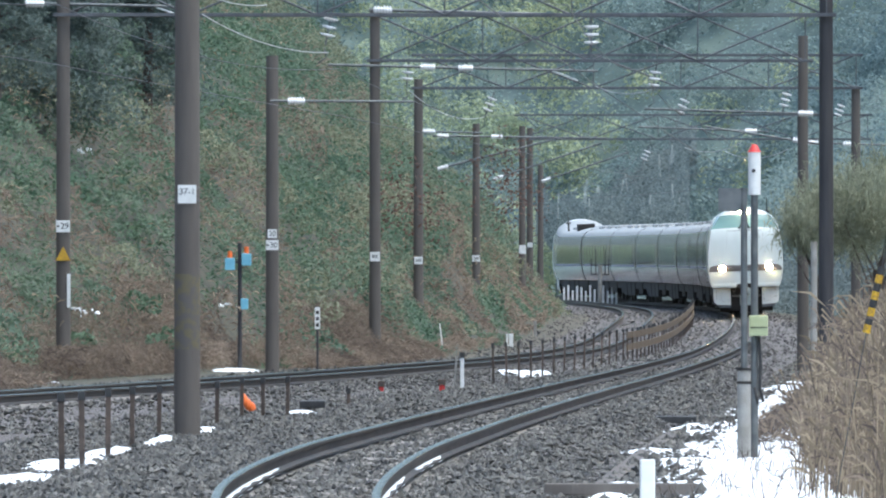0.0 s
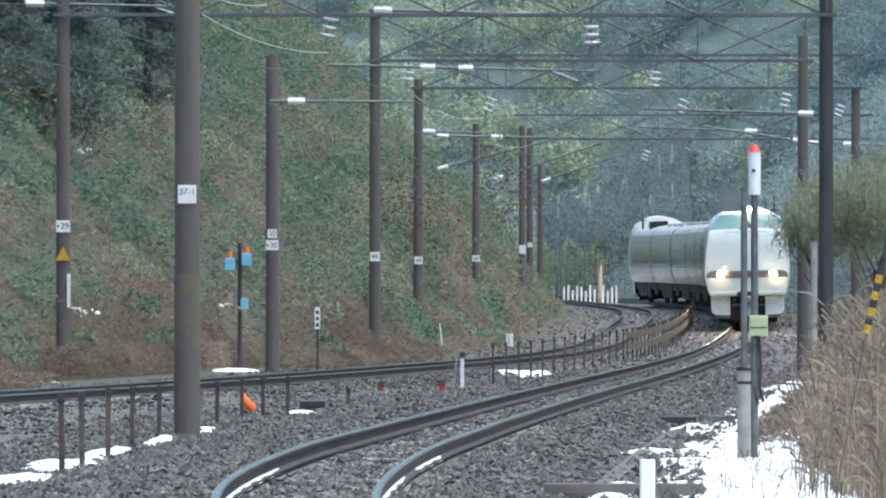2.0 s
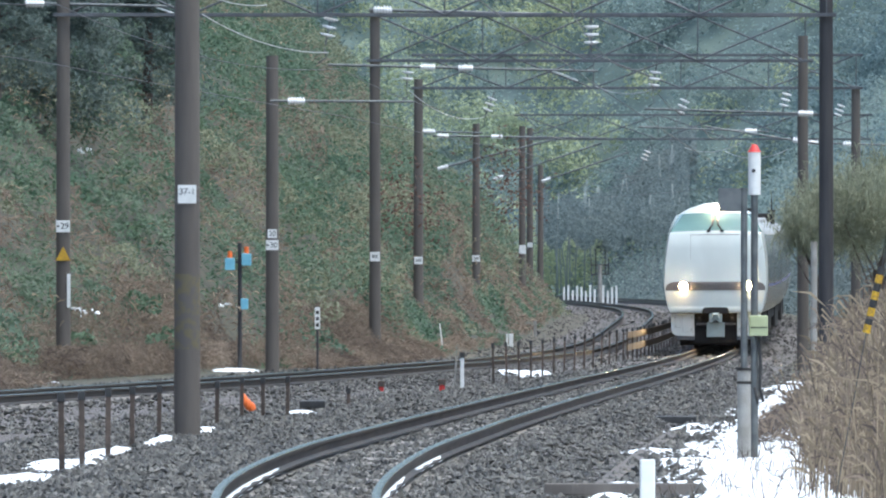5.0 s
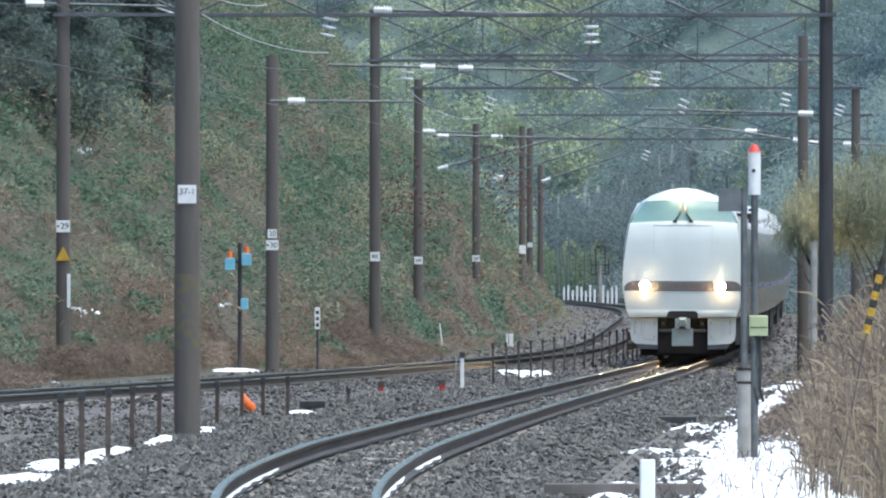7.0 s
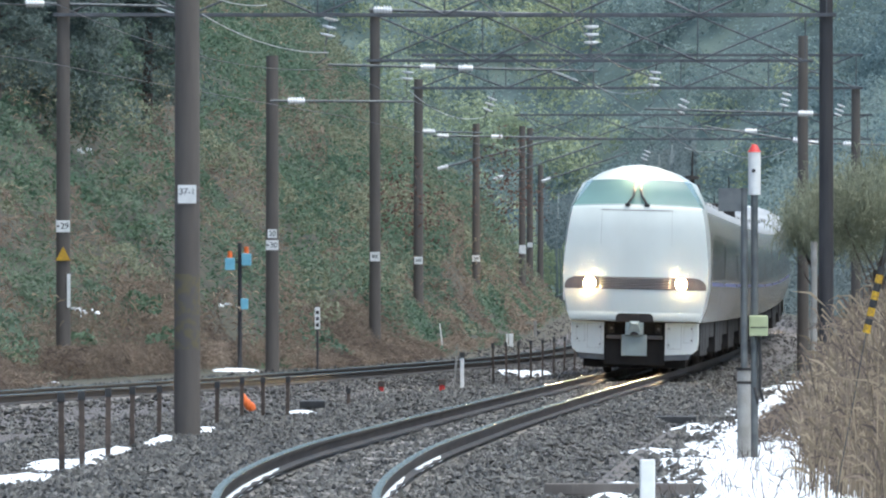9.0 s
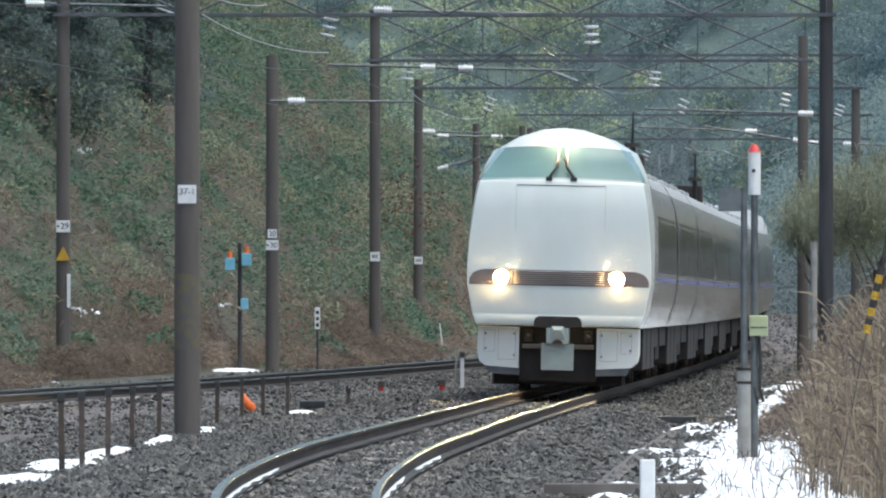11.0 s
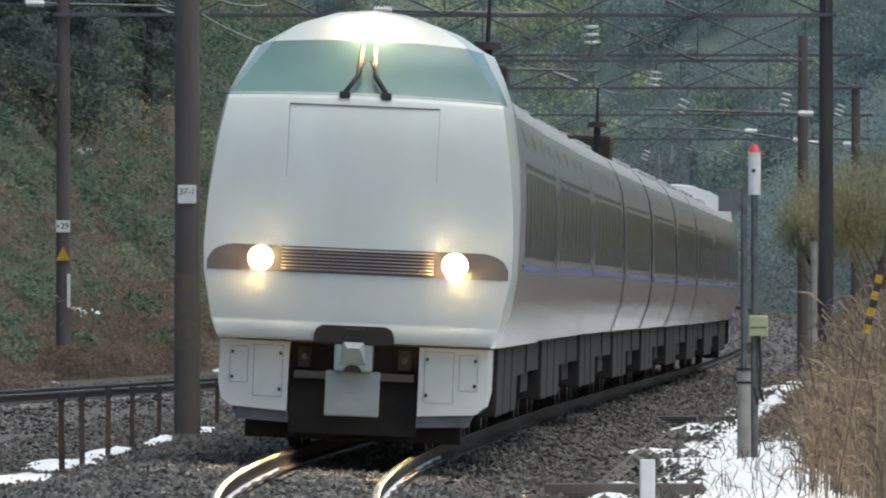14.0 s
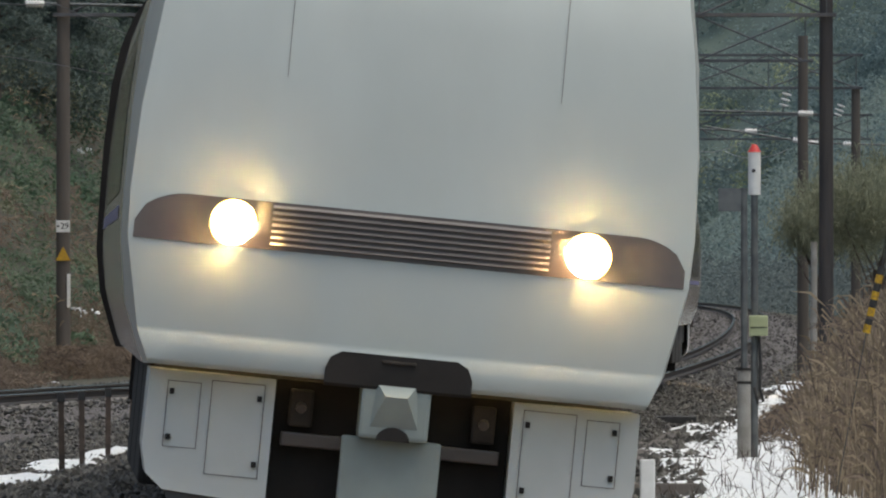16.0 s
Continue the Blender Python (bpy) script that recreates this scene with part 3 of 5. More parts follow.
    box(bm, -0.175, 0.175, -0.15, 0.3, 0.74, 1.125, 0.02)
    cp = part("coupler", bm, M_COUPLER, car, "grey-green covered coupler")
    bm = B()
    vs = [bm.verts.new(q) for q in ((-0.10, -0.15, 1.02), (0.10, -0.15, 1.02), (0.055, -0.215, 0.955), (-0.055, -0.215, 0.955), (-0.12, -0.15, 0.80), (0.12, -0.15, 0.80))]
    for q in ((0, 3, 2, 1), (3, 4, 5, 2), (0, 4, 3), (1, 2, 5)):
        bm.faces.new([vs[i] for i in q])
    bmesh.ops.recalc_face_normals(bm, faces=bm.faces)
    part("coupler_nose", bm, M_COUPLER, cp)
    # flat dark half-disc painted on for the shade in the foot's notch
    bm = B()
    bm.faces.new([bm.verts.new((0.085 * math.cos(a), -0.172, 0.735 + 0.07 * math.sin(a))) for a in (math.pi * k / 10 for k in range(11))])
    part("coupler_notch", bm, M_DARK, cp)
    bm = B()
    box(bm, -0.085, 0.085, -0.175, -0.14, 1.118, 1.135, 0.004)
    part("coupler_latch", bm, M_RAIL, cp)
    bm = B()
    box(bm, -0.25, 0.25, -0.05, 0.02, 0.33, 0.745, 0.015)
    part("snow_plate", bm, M_COUPLER, car, "grey steel plate under the coupler")


def build_train():
    lead = build_car(True, ((6.5, 9.0), (10.5, 13.0)))
    mid = build_car(False, ((3.2, 5.8), (8.6, 11.2), (14.2, 16.8)))
    kit = [lead]
    for k in range(1, 8):
        kit.append(mid if k == 1 else copy_thing(mid, Matrix.Identity(4)))
    tail = copy_thing(lead, Matrix.Identity(4))
    tagged(tail, "white express train cab car at the rear end")
    kit.append(tail)
    roof_gear(kit[3], 4.0)
    return kit


TRAIN = build_train()


def car_pose(y, reverse):
    """Pose of a car whose front is at distance y: both bogies stand on the line."""
    (a, ra), (b, rb) = line_frame(main_x, y + 3.2), line_frame(main_x, y + 17.1)
    d = (b - a).normalized()
    roll = (ra + rb) / 2
    flat = Vector((d.y, -d.x, 0)).normalized()
    up0 = flat.cross(d)
    right = flat * math.cos(roll) - up0 * math.sin(roll)
    up = flat * math.sin(roll) + up0 * math.cos(roll)
    o = a - d * 3.2
    m = Matrix((( right.x, d.x, up.x, o.x), (right.y, d.y, up.y, o.y), (right.z, d.z, up.z, o.z), (0, 0, 0, 1)))
    if reverse:
        m = m @ pose(0, CAR, 0, 0, 0, 180)
    return m


def front_at(t):
    return 502.5 - 26.96 * t - 0.0195 * t * t


def motions():
    for k, car in enumerate(TRAIN):
        rows = [(i * 0.5, car_pose(front_at(i * 0.5) + CAR * k, k == len(TRAIN) - 1)) for i in range(33)]
        walk(car, rows)


# ---- ballast stones and snow ----
def stones(name, n, y0, y1, side, r0, r1, label):
    """Loose crushed stones, thrown over the trackbed more thickly where it is near."""
    rng = np.random.default_rng(7 + n)
    q = rng.random(n)
    y = y0 / (1 - q * (1 - y0 / y1))
    lo, hi = side
    x = lo(y) + rng.random(n) * (hi(y) - lo(y))
    keep = np.ones(n, bool)
    for fx in (main_x, loop_x):
        for s in (-0.5665, 0.5665):
            keep &= np.abs(x - fx(y) - s) > 0.10
    x, y = x[keep], y[keep]
    n = len(x)
    r = (r0 + (r1 - r0) * rng.random(n) ** 2)
    z = ground_z(x, y) + r * (rng.random(n) * 0.9 - 0.1) + 0.02 * np.sin(x * 3.1) * np.sin(y * 1.3)
    base = np.array([(1, 0, 0), (0, 1, 0), (-1, 0, 0), (0, -1, 0), (0, 0, 0.8), (0, 0, -0.8)], float)
    v = base[None] * r[:, None, None] * (0.65 + 0.7 * rng.random((n, 6, 1)))
    v += (rng.random((n, 6, 3)) - 0.5) * r[:, None, None] * 0.8
    a = rng.random(n) * 6.283
    c, s = np.cos(a)[:, None], np.sin(a)[:, None]
    vx, vy = v[:, :, 0] * c - v[:, :, 1] * s, v[:, :, 0] * s + v[:, :, 1] * c
    v = np.stack([vx + x[:, None], vy + y[:, None], v[:, :, 2] + z[:, None]], -1).reshape(-1, 3)
    tri = np.array([(0, 1, 4), (1, 2, 4), (2, 3, 4), (3, 0, 4), (1, 0, 5), (2, 1, 5), (3, 2, 5), (0, 3, 5)])
    f = (tri[None] + 6 * np.arange(n)[:, None, None]).reshape(-1, 3)
    ob = raw(name, v.tolist(), f.tolist(), M_STONE)
    return tagged(ob, label, "gravel", kind="stuff")


stones("ballast_stones", 105000, 90, 300, (lambda y: np.maximum(main_x(y) - 5.6, loop_x(y) - 2.2), lambda y: main_x(y) + 2.35), 0.017, 0.043, "grey-brown crushed ballast stones under the rails")
stones("far_ballast_stones", 26000, 170, 660, (lambda y: loop_x(y) - 3.2, lambda y: main_x(y) + 2.7), 0.026, 0.058, "crushed ballast stones between the curving tracks")


stones("verge_stones", 2600, 95, 240, (lambda y: main_x(y) + 2.2, lambda y: main_x(y) + 3.3 - 0.004 * (y - 95)), 0.03, 0.075, "dark stones sticking out of the melting snow")


def snow_patch(cx, cy, rx, ry, h=0.05, seed=1, ragged=0.35, level=None):
    """A thin melting sheet of snow: low dome with a ragged edge, sunk a little into the ground."""
    rng = np.random.default_rng(seed)
    bm = B()
    k, rings = 40, 7
    ph = rng.random(6) * 6.28
    centre = bm.verts.new((cx, cy, (gz(cx, cy) if level is None else level) + h))
    prev = None
    for r in range(1, rings + 1):
        q = r / rings
        cur = []
        for i in range(k):
            a = 2 * math.pi * i / k
            w = 1 + ragged * (0.5 * math.sin(2 * a + ph[0]) + 0.4 * math.sin(3 * a + ph[1]) + 0.35 * math.sin(7 * a + ph[2]) + 0.3 * math.sin(13 * a + ph[3]))
            x, y = cx + rx * q * w * math.cos(a), cy + ry * q * w * math.sin(a)
            z = (gz(x, y) if level is None else level) + h * (1 - q ** 3) - 0.03 * (q == 1) + 0.3 * h * noise.noise((x * 2.1, y * 0.6, seed)) * (q < 1)
            cur.append(bm.verts.new((x, y, z)))
        for i in range(k):
            j = (i + 1) % k
            if prev:
                bm.faces.new((prev[i], cur[i], cur[j], prev[j]))
            else:
                bm.faces.new((centre, cur[i], cur[j]))
        prev = cur
    for f in bm.faces:
        f.smooth = True
    ob = part("snow_patch", bm, M_SNOW)
    return tagged(ob, "patch of thin melting snow on the ground", "snow", "snow patches")


def verge_snow():
    """Snow lying along the verge: it dips under stones and dead grass, so its edge is broken."""
    us = np.arange(1.7, 6.2, 0.09)
    ys = np.arange(92, 300, 0.9)
    verts, faces = [], []
    for y in ys:
        for u in us:
            x = float(main_x(y)) + u
            edge = min(1.0, (u - 2.1 + 0.3 * math.sin(y * 0.21)) / 0.5)
            n = noise.noise((x * 1.6, y * 0.16, 3.0)) * 0.7 + noise.noise((x * 5, y * 0.7, 9.0)) * 0.5
            far = min(1.0, max(0.0, (y - 190) / 40))
            verts.append((x, float(y), gz(x, y) + 0.05 + 0.07 * n - 0.075 * (1 - max(-0.6, edge)) - 0.035 * far))
    m = len(us)
    for j in range(len(ys) - 1):
        for i in range(m - 1):
            a = j * m + i
            faces.append((a, a + 1, a + m + 1, a + m))
    ob = raw("verge_snow", verts, faces, M_SNOW)
    ob.data.polygons.foreach_set("use_smooth", [True] * len(faces))
    tagged(ob, "broken sheet of melting snow along the verge", "snow", kind="stuff")


verge_snow()
for k, (cx, cy, rx, ry) in enumerate(((-3.97, 122, 0.42, 5), (-3.87, 134, 0.36, 6), (-3.72, 145, 0.26, 6), (-3.42, 160, 0.16, 5), (-3.12, 174, 0.16, 3), (-4.7, 294, 0.6, 2.6), (-5.55, 290, 0.2, 1.5), (-8.05, 252, 0.7, 1.6), (-0.5, 355, 0.5, 2), (-1.35, 339, 0.4, 2), (1.9, 299, 0.5, 3.5), (1.5, 296, 0.35, 3),
                                      (2.3, 303, 0.3, 3), (-2.17, 200, 0.22, 2.5))):
    snow_patch(cx, cy, rx, ry, 0.07, 11 + k)
rng = np.random.default_rng(77)
for cx, cy, lift, count in ((-8.17, 305.25, 0.75, 8), (-7.54, 279.25, 0.6, 9), (-4.99, 304.75, 0.6, 4)):
    for k in range(count):
        ox, oz, rx = 0.15 * rng.normal(), 0.07 * rng.normal(), 0.015 + 0.05 * rng.random() ** 2
        ob = snow_patch(cx + ox, cy, rx, 0.05, 0.03, 90 + k, 0.6, gz(cx, cy) + lift + oz)
        tagged(ob, "small lump of snow caught in the slope scrub", "snow", "snow lumps")


def foot_snow(side, y0, y1):
    """Frozen snow left on the foot of a rail, along its right-hand side."""
    verts, faces = [], []
    ys = np.arange(y0, y1, 1.0)
    for k, y in enumerate(ys):
        p, roll = line_frame(main_x, y)
        d = Vector((float(main_x(y + 0.5) - main_x(y - 0.5)), 1.0, 0)).normalized()
        side_v = Vector((d.y, -d.x, 0))
        right = side_v * math.cos(roll) + Vector((0, 0, -math.sin(roll)))
        up = Vector((0, 0, math.cos(roll))) + side_v * math.sin(roll)
        w = 0.022 + 0.008 * math.sin(y * 1.9) + 0.006 * math.sin(y * 4.7)
        if k in (0, len(ys) - 1):
            w = 0.006
        o = p + right * (side * 0.5665)
        verts += [tuple(o + right * a + up * b) for a, b in ((0.012, -0.122), (0.024, -0.118), (0.024 + w * 0.7, -0.124), (0.035 + w, -0.16))]
        if k:
            b0, b1 = 4 * (k - 1), 4 * k
            faces += [(b0 + i, b0 + i + 1, b1 + i + 1, b1 + i) for i in range(3)]
    ob = raw("rail_snow", verts, faces, M_SNOW)
    ob.data.polygons.foreach_set("use_smooth", [True] * len(faces))
    tagged(ob, "strip of frozen snow on the foot of the rail", "snow", "snow on the rails")


for side, y0, y1 in ((-1, 92, 118), (1, 92, 117), (1, 121, 132)):
    foot_snow(side, y0, y1)


# ---- leaves, grass and woods ----
def leaf_mesh(name, p, length, width, rng, material, up=0.3, label="", category="plants", droop=0.0, facing=None, loose=0.7):
    """Many small pointed leaves, each a folded blade, at the places p; a facing turns them alike, for softer speckle
    and fuller cover in the camera's view.
    """
    n = len(p)
    d = rng.normal(size=(n, 3))
    d[:, 2] = d[:, 2] * 0.7 + up
    d /= np.linalg.norm(d, axis=1)[:, None]
    across = rng.normal(size=(n, 3))
    if facing is not None:
        across = np.asarray(facing) + across * loose
        across /= np.linalg.norm(across, axis=1)[:, None]
        d -= across * np.sum(across * d, axis=1)[:, None]
        d /= np.linalg.norm(d, axis=1)[:, None] + 1e-9
    s = np.cross(d, across)
    s /= np.linalg.norm(s, axis=1)[:, None]
    L = (length[0] + (length[1] - length[0]) * rng.random(n))[:, None]
    W = (width[0] + (width[1] - width[0]) * rng.random(n))[:, None]
    a, b = p - d * L * 0.5, p + d * L * 0.5
    b[:, 2] -= droop * L[:, 0]
    m = p - d * L * 0.08
    v = np.stack([a, m + s * W * 0.5, b, m - s * W * 0.5], 1).reshape(-1, 3)
    f = np.arange(4 * n).reshape(-1, 4)
    ob = raw(name, v.tolist(), f.tolist(), material)
    return tagged(ob, label, category, kind="stuff")


# scrub is lowered along the camera's sight lines to these poles' plates
SIGHTLINES = ((-7.67, 267), (-3.72, 288), (-4.55, 296), (-1.72, 334), (-0.71, 381), (1.12, 446), (3.12, 520))


def slope_plants():
    """Cutting slope: bamboo grass, evergreen scrub and dead grass in drifts."""
    rng = np.random.default_rng(21)
    n = 400000
    y = 205 + 385 * rng.random(n) ** 1.35
    w = 3.0 + 17 * rng.random(n)
    x = loop_x(y) - w
    ok = (np.abs(x / y) < 0.040) & ((w > 4.75) | (y < 236) | (y > 300))
    x, y, w = x[ok], y[ok], w[ok]
    n1 = np.array([noise.noise((a * 0.35, b * 0.05, 1.0)) for a, b in zip(x, y)])
    n2 = np.array([noise.noise((a * 0.9, b * 0.12, 5.0)) for a, b in zip(x, y)])
    bush = np.clip(0.30 + 3.0 * n1 + 1.3 * n2, 0.10, 3.0) * np.clip((w - 2.8) / 1.5, 0.25, 1)
    for px, py in SIGHTLINES:
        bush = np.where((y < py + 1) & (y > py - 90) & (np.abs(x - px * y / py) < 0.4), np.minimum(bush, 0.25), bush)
    shell = np.where(rng.random(len(x)) < 0.6, 0.78 + 0.25 * rng.random(len(x)), rng.random(len(x)))
    z = ground_z(x, y) + bush * shell + 0.05
    p = np.stack([x, y, z], -1)
    pick = n2 * 0.9 + 0.5 * np.array([noise.noise((a * 0.22, b * 0.03, 8.0)) for a, b in zip(x, y)]) + 0.13 * rng.normal(size=len(x))
    low = np.clip((5.8 - w) / 1.6, 0, 1) * np.clip((335 - y) / 60, 0.3, 1)
    high = np.clip((z - 6.3) / 1.5, 0, 1) * np.clip((-3 - x) / 2, 0, 1)
    dry = pick + low * 0.85 - high * 0.5 > 0.20
    ever = (~dry) & (pick - high * 0.5 < -0.22)
    sasa = ~dry & ~ever
    leaf_mesh("bamboo_grass", p[sasa], (0.10, 0.27), (0.03, 0.065), rng, M_LEAF, 0.3, "green bamboo grass thick on the cutting slope", droop=0.2, facing=(0.4, -0.5, 0.8))
    leaf_mesh("evergreen_scrub", p[ever], (0.09, 0.18), (0.05, 0.09), rng, M_LEAF2, 0.2, "dark evergreen scrub on the cutting slope", facing=(0.4, -0.5, 0.8))
    leaf_mesh("dead_grass", p[dry], (0.16, 0.42), (0.02, 0.045), rng, M_DRY, 0.5, "brown dead grass and bracken at the slope foot", droop=0.25, facing=(0.4, -0.5, 0.8))
    m = 60000
    gy = 200 + 150 * rng.random(m)
    bare = np.where((gy > 236) & (gy < 300), np.where((gy > 243) & (gy < 257), 2.7, 1.75), 0.0)
    gw = 2.7 + bare + (np.where(gy < 300, 3.8, 2.0) - bare) * rng.random(m) ** 1.2
    gx = loop_x(gy) - gw
    q = np.stack([gx, gy, ground_z(gx, gy) + 0.12 + 0.55 * rng.random(m) * np.clip(gw - 2.6, 0.1, 1)], -1)
    leaf_mesh("dry_foot_grass", q, (0.22, 0.55), (0.01, 0.026), rng, M_DRY, 0.9, "thin brown dead grass along the foot of the slope", droop=0.2)
    # shrubs standing out of the drift, each with its own rounded uneven shell of leaves
    heaps = ([], [], [])
    for k in range(340):
        yy = 215 + 330 * rng.random() ** 1.2
        xx = float(loop_x(yy)) - (4.2 + 11 * rng.random())
        r = 0.45 + 0.75 * rng.random()
        if any(py - 110 < yy < py + 4 and abs(xx - px * yy / py) < 1.5 for px, py in SIGHTLINES):
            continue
        m = int(560 * r)
        d = rng.normal(size=(m, 3))
        d /= np.linalg.norm(d, axis=1)[:, None]
        d[:, 2] = np.abs(d[:, 2]) * 0.95
        ph = rng.random(3) * 6.28
        w = 0.85 + 0.25 * np.sin(5 * d[:, 0] + ph[0]) * np.sin(6 * d[:, 2] + ph[1]) + 0.2 * rng.random(m)
        heaps[k % 3 if k % 7 else 2].append(np.array([xx, yy, gz(xx, yy) + 0.3 + 0.5 * rng.random()]) + d * (r * w)[:, None] * (1.15, 1.6, 1.0))
    for k in range(130):
        yy = 350 + 225 * rng.random()
        xx = float(loop_x(yy)) - (3.4 + 4.5 * rng.random())
        r = 0.35 + 0.45 * rng.random()
        if any(py - 90 < yy < py + 4 and abs(xx - px * yy / py) < 0.6 for px, py in SIGHTLINES):
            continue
        m = int(620 * r)
        d = rng.normal(size=(m, 3))
        d /= np.linalg.norm(d, axis=1)[:, None]
        d[:, 2] = np.abs(d[:, 2])
        w = 0.8 + 0.25 * np.sin(6 * d[:, 0] + k) * np.sin(7 * d[:, 2] + 2 * k) + 0.25 * rng.random(m)
        heaps[1 + k % 2].append(np.array([xx, yy, gz(xx, yy) + 0.1]) + d * (r * w)[:, None] * (1.1, 1.5, 1.15))
    for h, mt, lab in zip(heaps, (M_LEAF2, M_LEAF, M_OLIVE), ("dark green shrubs", "green shrubs", "olive shrubs")):
        leaf_mesh("slope_shrubs", np.concatenate(h), (0.09, 0.22), (0.035, 0.075), rng, mt, 0.15, lab + " bulging out of the cutting slope", droop=0.15, facing=(0.4, -0.5, 0.8))
    red = np.array([(1.9, 420, 5.6), (2.3, 425, 4.6), (-0.7, 395, 3.6), (-1.0, 350, 4.2)])
    q = np.concatenate([c + rng.normal(size=(260, 3)) * (0.55, 1.5, 0.6) for c in red])
    leaf_mesh("russet_bush", q, (0.1, 0.22), (0.04, 0.08), rng, M_RUSSET, 0.2, "russet-leaved shrubs on the slope")
    m = 2600
    yy = 240 + 230 * rng.random(m)
    ww = 4 + 12 * rng.random(m)
    xx = loop_x(yy) - ww
    q = np.stack([xx, yy, ground_z(xx, yy) + 1.0 + 0.8 * rng.random(m)], -1)
    leaf_mesh("pale_grass_plumes", q, (0.2, 0.45), (0.03, 0.06), rng, M_REED, 0.7, "pale withered plumes among the scrub", droop=0.4)


slope_plants()


def far_woods():
    """Wooded hillside behind: rounded plumed crowns, each a cloud of small leaf sprays that face outwards."""
    rng = np.random.default_rng(5)
    sets = ([], [])
    for k in range(1050):
        y = 772 + 130 * rng.random()
        x = (-0.016 + 0.056 * rng.random()) * y
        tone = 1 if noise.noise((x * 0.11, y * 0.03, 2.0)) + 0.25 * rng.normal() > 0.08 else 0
        r = (1.2 + 1.7 * rng.random()) * (1.1 if tone else 0.95)
        c = np.array([x, y, gz(x, y) + r * (0.1 + 0.8 * rng.random())])
        ph = rng.random(6) * 6.28
        m = int(165 * r)
        d = rng.normal(size=(m, 3))
        d[:, 2] = d[:, 2] * 0.9 + 0.25
        d[:, 1] -= 0.3
        d /= np.linalg.norm(d, axis=1)[:, None]
        lump = 0.82 + 0.15 * np.sin(4 * d[:, 0] + ph[0]) * np.sin(5 * d[:, 2] + ph[1]) + 0.12 * np.sin(9 * d[:, 0] + ph[2]) * np.sin(8 * d[:, 1] + ph[3]) + 0.08 * np.sin(15 * d[:, 2] + ph[4]) * np.sin(13 * d[:, 0] + ph[5])
        q = c + d * (1.1, 1.0, 0.85) * r * lump[:, None] * (0.84 + 0.22 * rng.random((m, 1)))
        sets[tone].append(np.concatenate([q, d], 1))
    m = 60000
    fy = 768 + 140 * rng.random(m)
    fx = (-0.016 + 0.056 * rng.random(m)) * fy
    floor = np.stack([fx, fy, ground_z(fx, fy) + 0.9 * rng.random(m) ** 2], -1)
    sets[0].append(np.concatenate([floor, np.tile((0.0, -0.5, 0.85), (m, 1))], 1))
    # scrub and low crowns on the valley side to the right
    m = 60000
    fy = 520 + 260 * rng.random(m)
    fx = main_x(fy) + 8.5 + 16 * rng.random(m)
    swell = np.array([1.3 + 1.5 * noise.noise((a * 0.35, b * 0.05, 3.0)) for a, b in zip(fx, fy)])
    side = np.stack([fx, fy, ground_z(fx, fy) + swell * rng.random(m) ** 0.5], -1)
    sets[0].append(np.concatenate([side, np.tile((-0.3, -0.6, 0.7), (m, 1))], 1))
    for group, material, lab in zip(sets, (M_FAR, M_FARYELLOW), ("evergreen woods on the far hillside, haze painted into their blue-green", "pale yellow-green bamboo crowns on the far hillside")):
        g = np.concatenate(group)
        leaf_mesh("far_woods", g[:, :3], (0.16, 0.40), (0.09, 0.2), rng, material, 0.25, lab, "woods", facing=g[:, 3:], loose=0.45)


def bamboo_grove():
    """A bamboo grove at the far bend: pale stems under a canopy, scrub behind; its shade is put into the leaf colour.
    """
    rng = np.random.default_rng(44)
    t = thing("bamboo_grove", Matrix.Identity(4), "bamboo grove with pale stems at the far bend, shade put into its leaf colour", "bamboo grove")
    # side places are shares of y, spread to fit the camera's view
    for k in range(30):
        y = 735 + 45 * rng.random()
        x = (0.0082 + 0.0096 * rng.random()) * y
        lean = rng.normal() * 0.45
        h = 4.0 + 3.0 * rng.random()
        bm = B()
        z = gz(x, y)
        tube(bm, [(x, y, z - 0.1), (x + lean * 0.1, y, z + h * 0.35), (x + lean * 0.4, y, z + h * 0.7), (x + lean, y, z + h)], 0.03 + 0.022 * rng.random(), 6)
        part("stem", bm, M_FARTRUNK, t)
    m = 26000
    y = 730 + 66 * rng.random(m)
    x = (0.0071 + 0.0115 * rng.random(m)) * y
    p = np.stack([x, y, ground_z(x, y) + 3.4 + 2.4 * rng.random(m) + 0.4 * np.sin(x * 3.7)], -1)
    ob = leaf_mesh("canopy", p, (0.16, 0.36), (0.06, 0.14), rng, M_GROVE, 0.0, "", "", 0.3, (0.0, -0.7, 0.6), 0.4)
    ob.parent = t
    m = 16000
    y = 784 + 10 * rng.random(m)
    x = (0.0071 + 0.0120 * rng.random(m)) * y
    p = np.stack([x, y, ground_z(x, y) + 5.0 * rng.random(m)], -1)
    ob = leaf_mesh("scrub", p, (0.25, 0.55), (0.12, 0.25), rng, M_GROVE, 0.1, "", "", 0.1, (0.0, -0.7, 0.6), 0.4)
    ob.parent = t


bamboo_grove()
far_woods()


